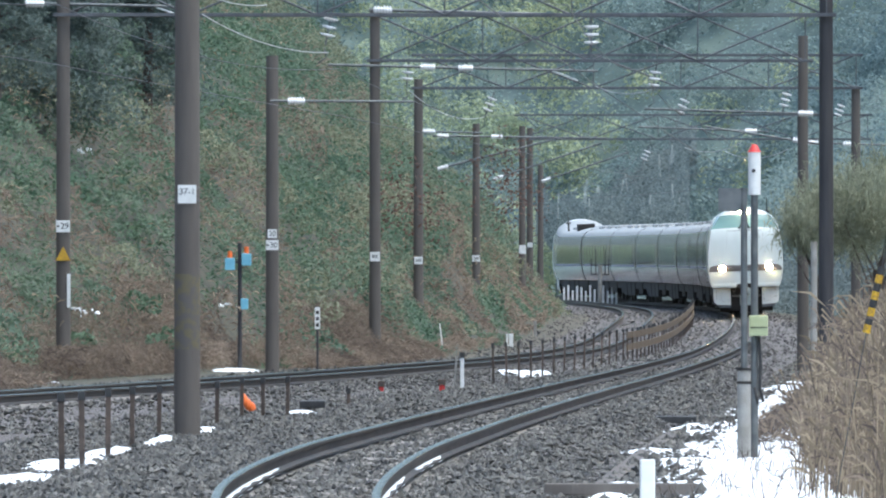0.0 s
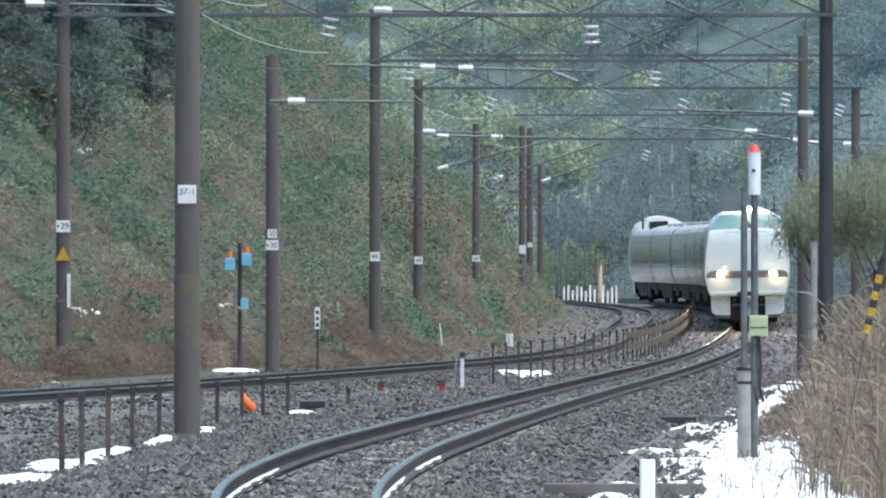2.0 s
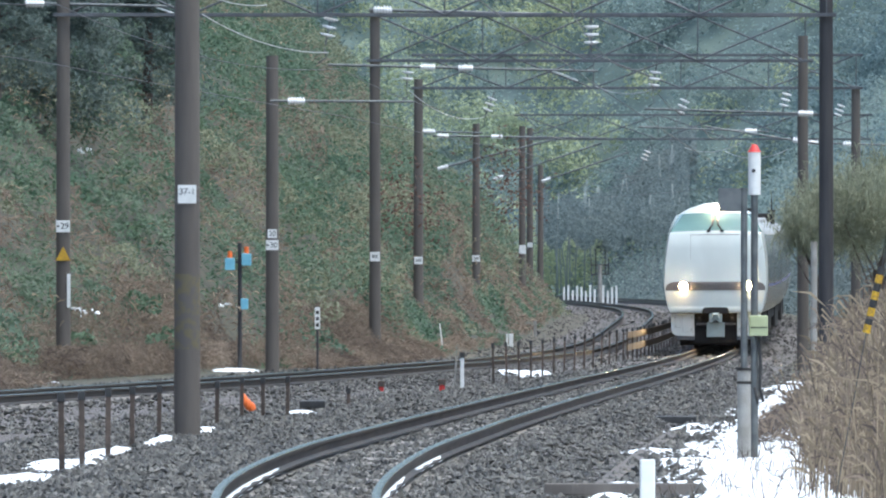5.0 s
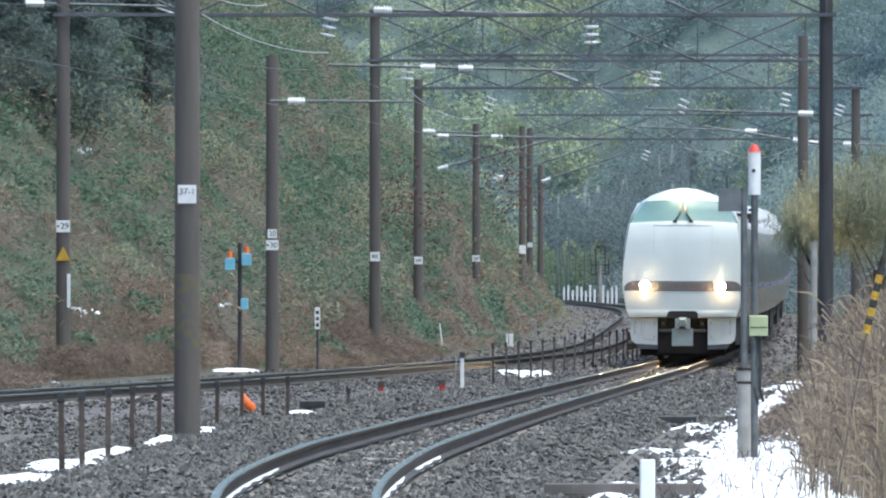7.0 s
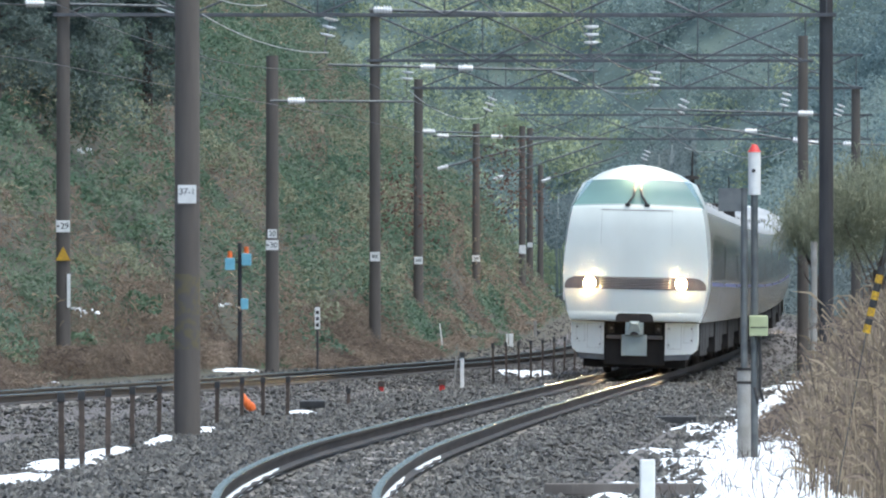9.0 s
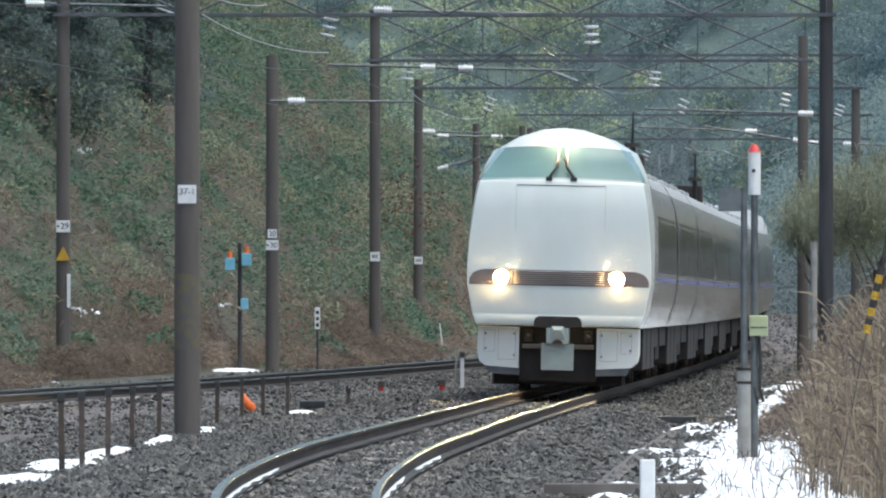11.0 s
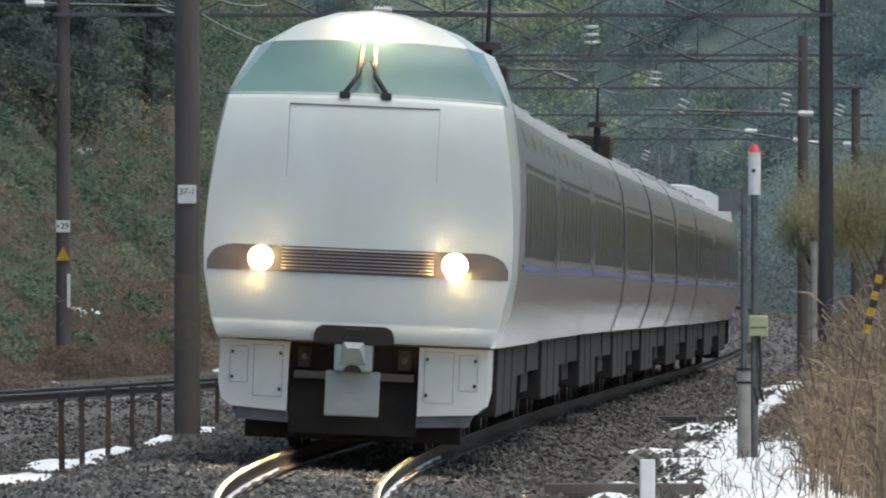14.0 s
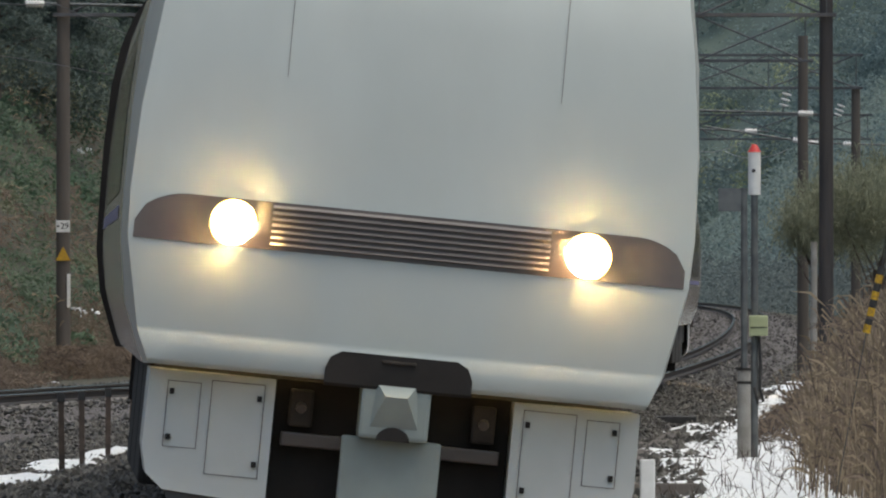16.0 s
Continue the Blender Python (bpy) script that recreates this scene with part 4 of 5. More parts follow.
def tree(x, y, crown, r, n, seed, name, label, material, droop):
    """Small tree: tapered trunk, limbs and an uneven crown of many leaves with gaps."""
    rng = np.random.default_rng(seed)
    z0 = gz(x, y) - 0.1
    t = thing(name, pose(x, y, z0), label, "tree")
    bm = B()
    cyl(bm, (0, 0, 0), (0.05, 0, crown * 0.6), 0.10, 0.06, 10)
    part("trunk", bm, M_RUST, t)
    for k in range(7):
        a = rng.random() * 6.28
        bm = B()
        cyl(bm, (0.05, 0, crown * (0.35 + 0.04 * k)), (r * 0.8 * math.cos(a), r * 0.8 * math.sin(a), crown * (0.75 + 0.25 * rng.random())), 0.022, 0.008, 6)
        part("limb", bm, M_RUST, t)
    c = np.array([(rng.normal() * r * 0.6, rng.normal() * r * 0.7, crown * (0.78 + 0.3 * rng.random())) for _ in range(16)])
    p = c[rng.integers(0, 16, n)] + rng.normal(size=(n, 3)) * (r * 0.3, r * 0.3, r * 0.3)
    ob = leaf_mesh("crown", p, (0.10, 0.24), (0.015, 0.035), rng, material, -0.4, "", "", droop, (0.2, -0.6, 0.5))
    ob.parent = t
    del ob["kind"]


tree(9.1, 322, 4.2, 0.9, 11000, 3, "bamboo_clump", "drooping olive-green bamboo clump beside the line", M_CLUMP, 0.6)
tree(10.1, 310, 4.4, 1.1, 11000, 4, "bamboo_clump", "olive bamboo clump behind the dark pole", M_CLUMP, 0.6)
tree(10.9, 330, 5.0, 1.0, 9000, 6, "bamboo_clump", "olive bamboo clump behind the dark pole", M_CLUMP, 0.6)


def evergreen(x, y, h, r, seed):
    rng = np.random.default_rng(seed)
    z0 = gz(x, y) - 0.2
    t = thing("evergreen_tree", pose(x, y, z0), "tall dark evergreen tree on top of the cutting", "tree", "trees above the cutting")
    bm = B()
    cyl(bm, (0, 0, 0), (0.1, 0, h * 0.9), 0.16, 0.05, 10)
    part("trunk", bm, M_RUST, t)
    for k in range(9):
        a, q = rng.random() * 6.28, 0.25 + 0.07 * k
        bm = B()
        cyl(bm, (0.05, 0, h * q), (r * (1.1 - q) * math.cos(a), r * (1.1 - q) * math.sin(a), h * (q + 0.06)), 0.04, 0.01, 6)
        part("limb", bm, M_RUST, t)
    n = 15000
    q = rng.random(n) ** 0.8
    a = rng.random(n) * 6.283
    rr = r * (1.05 - 0.75 * q) * (0.55 + 0.5 * rng.random(n)) * (1 + 0.3 * np.sin(q * 31 + 3 * a))
    p = np.stack([rr * np.cos(a), rr * np.sin(a), h * (0.15 + 0.85 * q)], -1)
    ob = leaf_mesh("crown", p, (0.08, 0.2), (0.03, 0.065), rng, M_DIM, 0.0, "", "", 0.2, (0.2, -0.5, 0.8))
    ob.parent = t
    del ob["kind"]


for k, (x, y) in enumerate(((-10.2, 300), (-8.8, 306), (-9.4, 318), (-7.4, 330), (-10.8, 330))):
    evergreen(x, y, 5.2 + 0.4 * (k % 3), 1.5, 60 + k)


def reed_bed():
    """Tall straw-coloured reeds: bent stalks with hanging blades."""
    rng = np.random.default_rng(31)
    verts, faces = [], []
    for k in range(6200):
        y = 108 + 100 * rng.random() ** 1.3
        u = 4.3 + 2.6 * rng.random() ** 0.8 + 0.25 * math.sin(y * 0.3)
        x = float(main_x(y)) + u
        z = gz(x, y)
        h = (0.7 + 1.25 * rng.random()) * min(1.0, 0.55 + (u - 4.0) * 0.5)
        lx, ly = rng.normal() * 0.14 + 0.09, rng.normal() * 0.3
        wd = 0.004 + 0.004 * rng.random()
        pts = [(x + lx * q * q * h, y + ly * q * q * h, z + h * q) for q in (0, 0.4, 0.75, 1.0)]
        for (ax, ay, az), (bx, by, bz) in zip(pts[:-1], pts[1:]):
            i = len(verts)
            verts += [(ax - wd, ay, az), (ax + wd, ay, az), (bx + wd * 0.8, by, bz), (bx - wd * 0.8, by, bz)]
            faces.append((i, i + 1, i + 2, i + 3))
        for _ in range(7):
            q = 0.2 + 0.8 * rng.random()
            bx, by, bz = x + lx * q * q * h, y + ly * q * q * h, z + h * q
            dx, L = (rng.random() - 0.5) * 0.65, 0.10 + 0.3 * rng.random()
            i = len(verts)
            verts += [(bx, by, bz), (bx + dx * 0.5 + 0.008, by + 0.05, bz + L * 0.5), (bx + dx, by + 0.1, bz + L * (1.1 * rng.random() - 0.5)), (bx + dx * 0.5 - 0.008, by + 0.05, bz + L * 0.5 - 0.02)]
            faces.append((i, i + 1, i + 2, i + 3))
    ob = raw("reed_bed", verts, faces, [M_REED, M_DRY, M_RUST])
    ob.data.polygons.foreach_set("material_index", [int(q) for q in rng.choice([0, 0, 0, 0, 1, 1, 1, 2], len(faces))])
    tagged(ob, "tall dry straw-coloured reeds beside the snowy verge", "reeds", kind="stuff")
    n = 34000
    yy = 165 + 340 * rng.random(n) ** 1.2
    uu = 3.3 + 6.0 * rng.random(n) ** 1.2
    xx = main_x(yy) + uu
    tall = np.array([0.9 + 0.9 * noise.noise((a * 0.5, b * 0.06, 4.0)) for a, b in zip(xx, yy)]) * (1.5 + 1.1 * np.clip((yy - 300) / 100, 0, 1))
    p = np.stack([xx, yy, ground_z(xx, yy) + tall * rng.random(n) * np.clip((uu - 3.4), 0.12, 1)], -1)
    brown = rng.random(n) < 0.6
    leaf_mesh("bramble_scrub", p[brown], (0.2, 0.5), (0.012, 0.03), rng, M_RUST, 0.6, "brown leafless bramble scrub along the line", droop=0.2)
    leaf_mesh("dry_scrub", p[~brown], (0.15, 0.4), (0.02, 0.05), rng, M_DRY, 0.5, "grey-brown withered scrub along the line", droop=0.2)
    n = 20000
    yy = 500 + 230 * rng.random(n)
    uu = 3.2 + 7.0 * rng.random(n)
    xx = main_x(yy) + uu
    tall = np.array([1.6 + 1.6 * noise.noise((a * 0.4, b * 0.06, 6.0)) for a, b in zip(xx, yy)])
    p = np.stack([xx, yy, ground_z(xx, yy) + 1.5 * tall * rng.random(n) * np.clip((uu - 3.1), 0.12, 1)], -1)
    # grove leaf tone again: haze and shade sit in the scrub's colour
    leaf_mesh("dim_scrub", p, (0.16, 0.4), (0.05, 0.12), rng, M_GROVE, 0.4, "scrub beside the far bend, blue-grey haze put into its colour", droop=0.2, facing=(-0.2, -0.6, 0.6), loose=0.4)
    m = 900
    yy = 100 + 110 * rng.random(m)
    xx = main_x(yy) + 2.8 + 1.9 * rng.random(m)
    p = np.stack([xx, yy, ground_z(xx, yy) + 0.12], -1)
    leaf_mesh("verge_weeds", p, (0.15, 0.5), (0.006, 0.014), rng, M_RUST, 1.4, "thin dark weeds sticking out of the snow")


reed_bed()


# ---- line poles ----
def pole_thing(x, y, top, r0, r1, material, label):
    z0 = gz(x, y) - 0.12
    p = thing("line_pole", pose(x, y, z0), label, "utility pole", "line poles")
    bm = B()
    cyl(bm, (0, 0, 0), (0, 0, top - z0), r0, r1, 20)
    part("shaft", bm, material, p)
    return p, z0


def plate(p, z0, z, w, h, r, bars, label="white number plate", dx=0.0):
    """A flat plate strapped to the pole's face, with dark bars of lettering."""
    bm = B()
    box(bm, dx - w / 2, dx + w / 2, -r - 0.016, -r - 0.004, z - z0 - h / 2, z - z0 + h / 2, 0.003)
    ob = part("plate", bm, M_WHITE, p, label)
    for bx, bz, bw, bh in bars:
        bm = B()
        box(bm, dx + bx - bw / 2, dx + bx + bw / 2, -r - 0.019, -r - 0.0155, z - z0 + bz - bh / 2, z - z0 + bz + bh / 2)
        part("lettering", bm, M_BLACKP, ob)
    bm = B()
    for s in (-1, 1):
        cyl(bm, (0, 0, z - z0 + s * h * 0.35), (0, 0, z - z0 + s * h * 0.35 + 0.012), r + 0.003, r + 0.003, 16)
    part("strap", bm, M_STEEL, p)
    return ob


LAB = "weathered grey-brown line pole beside the track"
GLYPH = [(-0.05, 0, 0.03, 0.08), (0.0, 0, 0.03, 0.08), (0.05, 0, 0.03, 0.08)]

p1, z1 = pole_thing(-3.25, 168, 10.5, 0.168, 0.140, M_POLE, "thick grey-brown pole with faded yellow bands, between the tracks")
pl = plate(p1, z1, 2.75, 0.235, 0.235, 0.160, [], "white plate with black pole number")


def writing(parent, text, size, x, y, z):
    cu = bpy.data.curves.new("writing", "FONT")
    cu.body, cu.size, cu.align_x, cu.align_y, cu.extrude = text, size, "CENTER", "CENTER", 0.001
    cu.materials.append(M_BLACKP)
    tx = new("writing", cu)
    tx.parent = parent
    tx.matrix_basis = pose(x, y, z, 90, 0, 0)


writing(pl, "37-1", 0.115, 0, -0.179, 2.78 - z1)
bm = B()
cyl(bm, (0, 0, 0.78 - z1), (0, 0, 1.74 - z1), 0.1675, 0.1660, 20)
part("band", bm, M_FADED, p1, "faded yellow warning band")

p2, z2 = pole_thing(-7.67, 267, 9.4, 0.150, 0.125, M_POLE, LAB)
writing(plate(p2, z2, 2.91, 0.28, 0.24, 0.145, [(-0.10, 0, 0.05, 0.035)]), "29", 0.17, 0.03, -0.163, 2.91 - z2)
bm = B()
vs = [bm.verts.new(q) for q in ((-0.15, -0.17, 2.22 - z2), (0.15, -0.17, 2.22 - z2), (0, -0.17, 2.5 - z2), (-0.15, -0.155, 2.22 - z2), (0.15, -0.155, 2.22 - z2), (0, -0.155, 2.5 - z2))]
for q in ((0, 1, 2), (5, 4, 3), (0, 3, 4, 1), (1, 4, 5, 2), (2, 5, 3, 0)):
    bm.faces.new([vs[i] for i in q])
part("warning_triangle", bm, M_YELLOW, p2, "yellow triangular warning plate")
bm = B()
box(bm, 0.08, 0.15, -0.175, -0.16, 1.27 - z2, 1.95 - z2, 0.004)
part("strip_plate", bm, M_WHITE, p2, "narrow white vertical plate")

p3, z3 = pole_thing(-3.72, 288, 6.75, 0.150, 0.130, M_POLE, LAB)
writing(plate(p3, z3, 2.62, 0.27, 0.22, 0.142, [(-0.10, 0, 0.05, 0.035)]), "30", 0.16, 0.03, -0.16, 2.62 - z3)
writing(plate(p3, z3, 2.87, 0.20, 0.19, 0.142, []), "30", 0.16, 0, -0.16, 2.87 - z3)
p4, z4 = pole_thing(-1.72, 334, 8.8, 0.150, 0.125, M_POLE, LAB)
plate(p4, z4, 2.53, 0.25, 0.24, 0.142, GLYPH)
p5, z5 = pole_thing(-0.71, 381, 7.8, 0.150, 0.125, M_POLE, LAB)
plate(p5, z5, 2.58, 0.24, 0.22, 0.142, GLYPH)
p6, z6 = pole_thing(1.12, 446, 7.4, 0.145, 0.115, M_POLE, LAB)
plate(p6, z6, 2.85, 0.26, 0.22, 0.138, GLYPH)
p7, z7 = pole_thing(3.12, 520, 8.3, 0.145, 0.12, M_POLE, "dark line pole at the bend")
plate(p7, z7, 3.45, 0.26, 0.34, 0.138, [])
p8, z8 = pole_thing(3.60, 548, 8.6, 0.145, 0.12, M_POLE, "dark line pole at the bend")
plate(p8, z8, 3.75, 0.22, 0.2, 0.138, [])
pole_thing(4.35, 590, 7.5, 0.14, 0.12, M_POLE, "dark line pole at the bend")
p9, z9 = pole_thing(7.74, 267, 9.6, 0.155, 0.130, M_POLE_DARK, "dark grey line pole rising from the dry reeds")
pole_thing(9.15, 336, 8.15, 0.15, 0.125, M_POLE, LAB)
pole_thing(11.9, 381, 7.6, 0.15, 0.125, M_POLE, LAB)
pole_thing(8.42, 300, 2.75, 0.075, 0.075, M_CONC, "short pale concrete pole among the scrub")
pole_thing(17.5, 560, 9.6, 0.15, 0.125, M_POLE, LAB)


# ---- gantry beams between poles ----
def gantry(x0, x1, y, zb, zt, bays, label):
    """Lattice beam: two chords and crossed web members, bolted to the poles."""
    g = thing("gantry_beam", pose(x0, y - 0.19, zb), label, "gantry", "overhead line gantries")
    L, H = x1 - x0, zt - zb
    for dz in (0, H):
        for dy in (0.0, 0.38):
            bm = B()
            box(bm, -0.2, L + 0.2, dy - 0.03, dy + 0.03, dz - 0.035, dz + 0.035, 0.008)
            part("chord", bm, M_TRUSS, g)
    for k in range(bays):
        a, b = L * k / bays, L * (k + 1) / bays
        bm = B()
        cyl(bm, (a, -0.02, 0 if k % 2 else H), (b, -0.02, H if k % 2 else 0), 0.022, 0.022, 8)
        part("diagonal", bm, M_TRUSS, g)
        bm = B()
        cyl(bm, (a, 0.40, H if k % 2 else 0), (b, 0.40, 0 if k % 2 else H), 0.022, 0.022, 8)
        part("diagonal", bm, M_TRUSS, g)
        bm = B()
        cyl(bm, (b, 0, 0), (b, 0, H), 0.016, 0.016, 6)
        part("upright", bm, M_TRUSS, g)


gantry(-7.67, 7.74, 267, 7.18, 8.3, 6, "steel lattice gantry beam over both tracks")
gantry(-1.72, 9.15, 334, 7.48, 8.62, 4, "steel lattice gantry beam over the curve")
gantry(-0.71, 11.9, 381, 7.55, 8.5, 5, "steel lattice gantry beam over the curve")
gantry(3.12, 17.5, 545, 8.1, 9.1, 5, "far steel lattice gantry beam over the bend")


# ---- insulators and arms ----
def discs(parent, a, b, n, r):
    a, b = Vector(a), Vector(b)
    for k in range(n):
        c = a.lerp(b, (k + 0.5) / n)
        d = (b - a).normalized()
        bm = B()
        lathe(bm, c, d, [(r * 0.55, -0.034), (r * 0.95, -0.028), (r, -0.012), (r, 0.006), (r * 0.6, 0.022), (r * 0.3, 0.034)], 16)
        part("insulator_disc", bm, M_PORC, parent, "white porcelain disc")
    bm = B()
    cyl(bm, a - (b - a) * 0.25, b + (b - a) * 0.25, 0.018, 0.018, 6)
    part("rod", bm, M_STEEL, parent)


def hanging_string(x, y, z, lean=0.0, label="string of three white porcelain disc insulators"):
    t = thing("insulator_string", pose(x, y, z), label, "insulator", "insulator strings")
    discs(t, (lean, 0, 0.24), (-lean, 0, -0.24), 3, 0.15)
    bm = B()
    tube(bm, [(lean * 2, 0, 0.42), (lean * 2, 0, 0.85)], 0.012)
    part("hanger", bm, M_STEEL, t)
    bm = B()
    tube(bm, [(-lean * 2, 0, -0.4), (-lean * 2 + 0.05, 0, -0.6), (-lean * 2 - 0.12, 0, -0.72)], 0.012)
    part("clamp", bm, M_STEEL, t)


def pipe_arm(x0, z0, x1, z1, y, ins, r=0.032, hook=0):
    """Steel pipe arm with ribbed post insulators at the given shares of its length."""
    t = thing("bracket_arm", pose(x0, y, z0), "steel pipe bracket arm with white ribbed insulators", "bracket arm", "bracket arms")
    d = Vector((x1 - x0, 0, z1 - z0))
    bm = B()
    cyl(bm, (0, 0, 0), d, r, r * 0.9, 10)
    part("pipe", bm, M_STEEL, t)
    u = d.normalized()
    for s in ins:
        bm = B()
        c = d * s
        ribs = [(0.05, -0.19)]
        for k in range(6):
            o = (k - 2.5) * 0.06
            ribs += [(0.052, o - 0.016), (0.09, o - 0.012), (0.086, o + 0.010), (0.052, o + 0.018)]
        lathe(bm, c, u, ribs + [(0.05, 0.19)], 12)
        part("post_insulator", bm, M_PORC, t, "white ribbed porcelain insulator")
    if hook:
        bm = B()
        e = d * 0.78
        tube(bm, [e, e + Vector((0.12, 0, -0.1 + 0.1)), e + Vector((0.35, 0, -0.02)), e + Vector((0.7, 0, -0.16)), e + Vector((1.0, 0, -0.28))], 0.022, 8)
        part("steady_arm", bm, M_GREYPAINT, t, "pale curved steady arm")


for x, y, z, l in ((-2.30, 267, 6.93, 0.05), (3.0, 267, 6.78, 0.0), (-0.89, 334, 7.18, 0.02), (5.35, 334, 7.02, 0.03), (1.35, 381, 7.08, 0.09), (6.9, 381, 7.02, 0.10), (10.1, 390, 7.35, 0.06), (8.6, 560, 7.6, 0.1), (14.1, 470, 8.2, 0.08)):
    hanging_string(x, y, z, l)
for a in ((-8.45, 7.42, -5.5, 7.35, 267, (0.07,), 0.034, 1), (-1.5, 7.30, 3.2, 7.18, 267.6, (0.06,), 0.034, 0), (-2.9, 7.36, 3.9, 7.2, 333, (0.37, 0.51), 0.034, 1), (-3.75, 5.75, -0.6, 5.73, 287, (0.18,), 0.028, 0),
          (-0.35, 6.98, 5.5, 6.9, 445, (0.06, 0.37), 0.034, 0), (-0.6, 6.55, 1.2, 6.5, 400, (0.1,), 0.028, 0), (-0.2, 5.85, 3.75, 6.85, 444, (0.05,), 0.036, 0), (1.85, 6.0, 6.0, 7.4, 500, (0.06,), 0.036, 0), (4.0, 6.3, 7.6, 7.5, 540, (0.06,), 0.036, 0),
          (5.1, 6.28, 9.5, 6.15, 335, (0.93,), 0.03, 0), (6.0, 6.75, 10.0, 6.6, 405, (0.86,), 0.03, 0), (11.6, 6.2, 8.0, 6.75, 404, (0.2,), 0.03, 0), (12.0, 6.7, 15.0, 6.6, 440, (0.1, 0.5), 0.03, 0)):
    pipe_arm(*a)


def wire(name, pts, sag, r, label, material=M_WIRE):
    """A hanging wire in spans between supports."""
    bm = B()
    line = []
    for a, b in zip(pts[:-1], pts[1:]):
        a, b = Vector(a), Vector(b)
        for k in range(10):
            q = k / 10
            c = a.lerp(b, q)
            c.z -= sag * 4 * q * (1 - q)
            line.append(c)
    line.append(Vector(pts[-1]))
    tube(bm, line, r, 5)
    tagged(part(name, bm, material), label, "wire", "overhead wires")


SUP = (20, 80, 150, 210, 267, 334, 381, 446, 520, 580, 650, 760)
for fx, lab in ((main_x, "main track"), (loop_x, "second track")):
    wire("contact_wire", [(float(fx(y)), y, 5.15 + float(rise(y))) for y in SUP], 0.02, 0.008, "dark contact wire over the " + lab)
    wire("messenger_wire", [(float(fx(y)), y, 6.1 + float(rise(y))) for y in SUP], 0.35, 0.008, "dark sagging messenger wire over the " + lab)
for a, b, s in (((-4.7, 258, 7.0), (-2.32, 267, 6.42), 0.2), ((-0.85, 334, 6.72), (1.2, 381, 6.72), 0.3), ((-4.85, 258, 7.5), (-3.6, 270, 7.45), 0.12),
                ((5.3, 334, 6.75), (3.9, 338, 6.9), 0.15), ((9.0, 400, 6.2), (7.4, 404, 6.1), 0.2), ((10.2, 390, 5.9), (8.6, 404, 6.0), 0.25)):
    wire("feeder_cable", [a, b], s, 0.012, "pale sagging feeder cable between insulators", M_CABLE)


# ---- posts between the tracks ----
def post_proto(h, w):
    bm = B()
    box(bm, -w / 2, w / 2, -0.03, 0.03, -0.2, h, 0.006)
    t = thing("rail_post", Matrix.Identity(4), "short rusty steel post with a dark cap in the ballast", "post", "posts between the tracks")
    part("shaft", bm, M_RUST, t)
    bm = B()
    box(bm, -w / 2 - 0.008, w / 2 + 0.008, -0.04, 0.04, h - 0.09, h + 0.005, 0.006)
    part("cap", bm, M_BLACKP, t)
    return t


tall = post_proto(0.80, 0.056)
first = True
for x, y, h in ((-3.66, 127, 0.80), (-3.63, 133, 0.78), (-3.60, 142, 0.76), (-3.60, 153, 0.72), (-3.57, 166, 0.66), (-3.10, 181, 0.62), (-2.97, 195, 0.60), (-2.67, 196, 0.60), (-2.32, 197, 0.60), (-1.55, 216, 0.3)):
    m = Matrix.Translation((x, y, gz(x, y) - (0.80 - h))) @ pose(0, 0, 0, 0, 0.8 * math.sin(x * 40), 0)
    if first:
        tall.matrix_basis = m
        first = False
    else:
        copy_thing(tall, m)
thin = post_proto(0.86, 0.045)
k = 0
y = 268.0
while y < 500:
    x = (float(main_x(y)) + float(loop_x(y))) / 2
    m = Matrix.Translation((x, y, gz(x, y))) @ pose(0, 0, 0, 0, 1.6 * math.sin(y), 0)
    if k == 0:
        thin.matrix_basis = m
    else:
        copy_thing(thin, m)
    k += 1
    y += 6.0 if y < 345 else 4.5


def barrier(y0, y1):
    """Ochre boards between black posts, along the middle of the two tracks."""
    t = thing("low_barrier", Matrix.Identity(4), "low barrier of weathered ochre boards along the track", "barrier", "barriers between the tracks")
    mid = lambda q: (float(main_x(q)) + float(loop_x(q))) / 2
    for za in (0.28, 0.60):
        bm = B()
        a, b = Vector((mid(y0), y0 - 0.06, gz(mid(y0), y0) + za)), Vector((mid(y1), y1 - 0.06, gz(mid(y1), y1) + za))
        vs = [bm.verts.new(q) for q in (a, b, b + Vector((0, 0, 0.17)), a + Vector((0, 0, 0.17)))]
        vs2 = [bm.verts.new(Vector(q.co) + Vector((0.04, 0.0, 0))) for q in vs]
        bm.faces.new(vs)
        bm.faces.new(vs2[::-1])
        for i in range(4):
            bm.faces.new((vs[i], vs2[i], vs2[(i + 1) % 4], vs[(i + 1) % 4]))
        part("board", bm, M_OCHRE, t)


y = 349.0
while y < 490:
    barrier(y, y + 4.3)
    y += 4.5


def stake(x, y, h, w, material, label, head=None, lean=0.0):
    t = thing("marker_stake", Matrix.Translation((x, y, gz(x, y))) @ pose(0, 0, 0, 0, lean, 0), label, "marker", "lineside markers")
    bm = B()
    box(bm, -w / 2, w / 2, -w / 2, w / 2, -0.15, h, w * 0.12)
    part("stake", bm, material, t)
    if head:
        bm = B()
        box(bm, -w * 0.7, w * 0.7, -w * 0.7, w * 0.7, h - 0.10, h + 0.01, 0.006)
        part("head", bm, head, t)


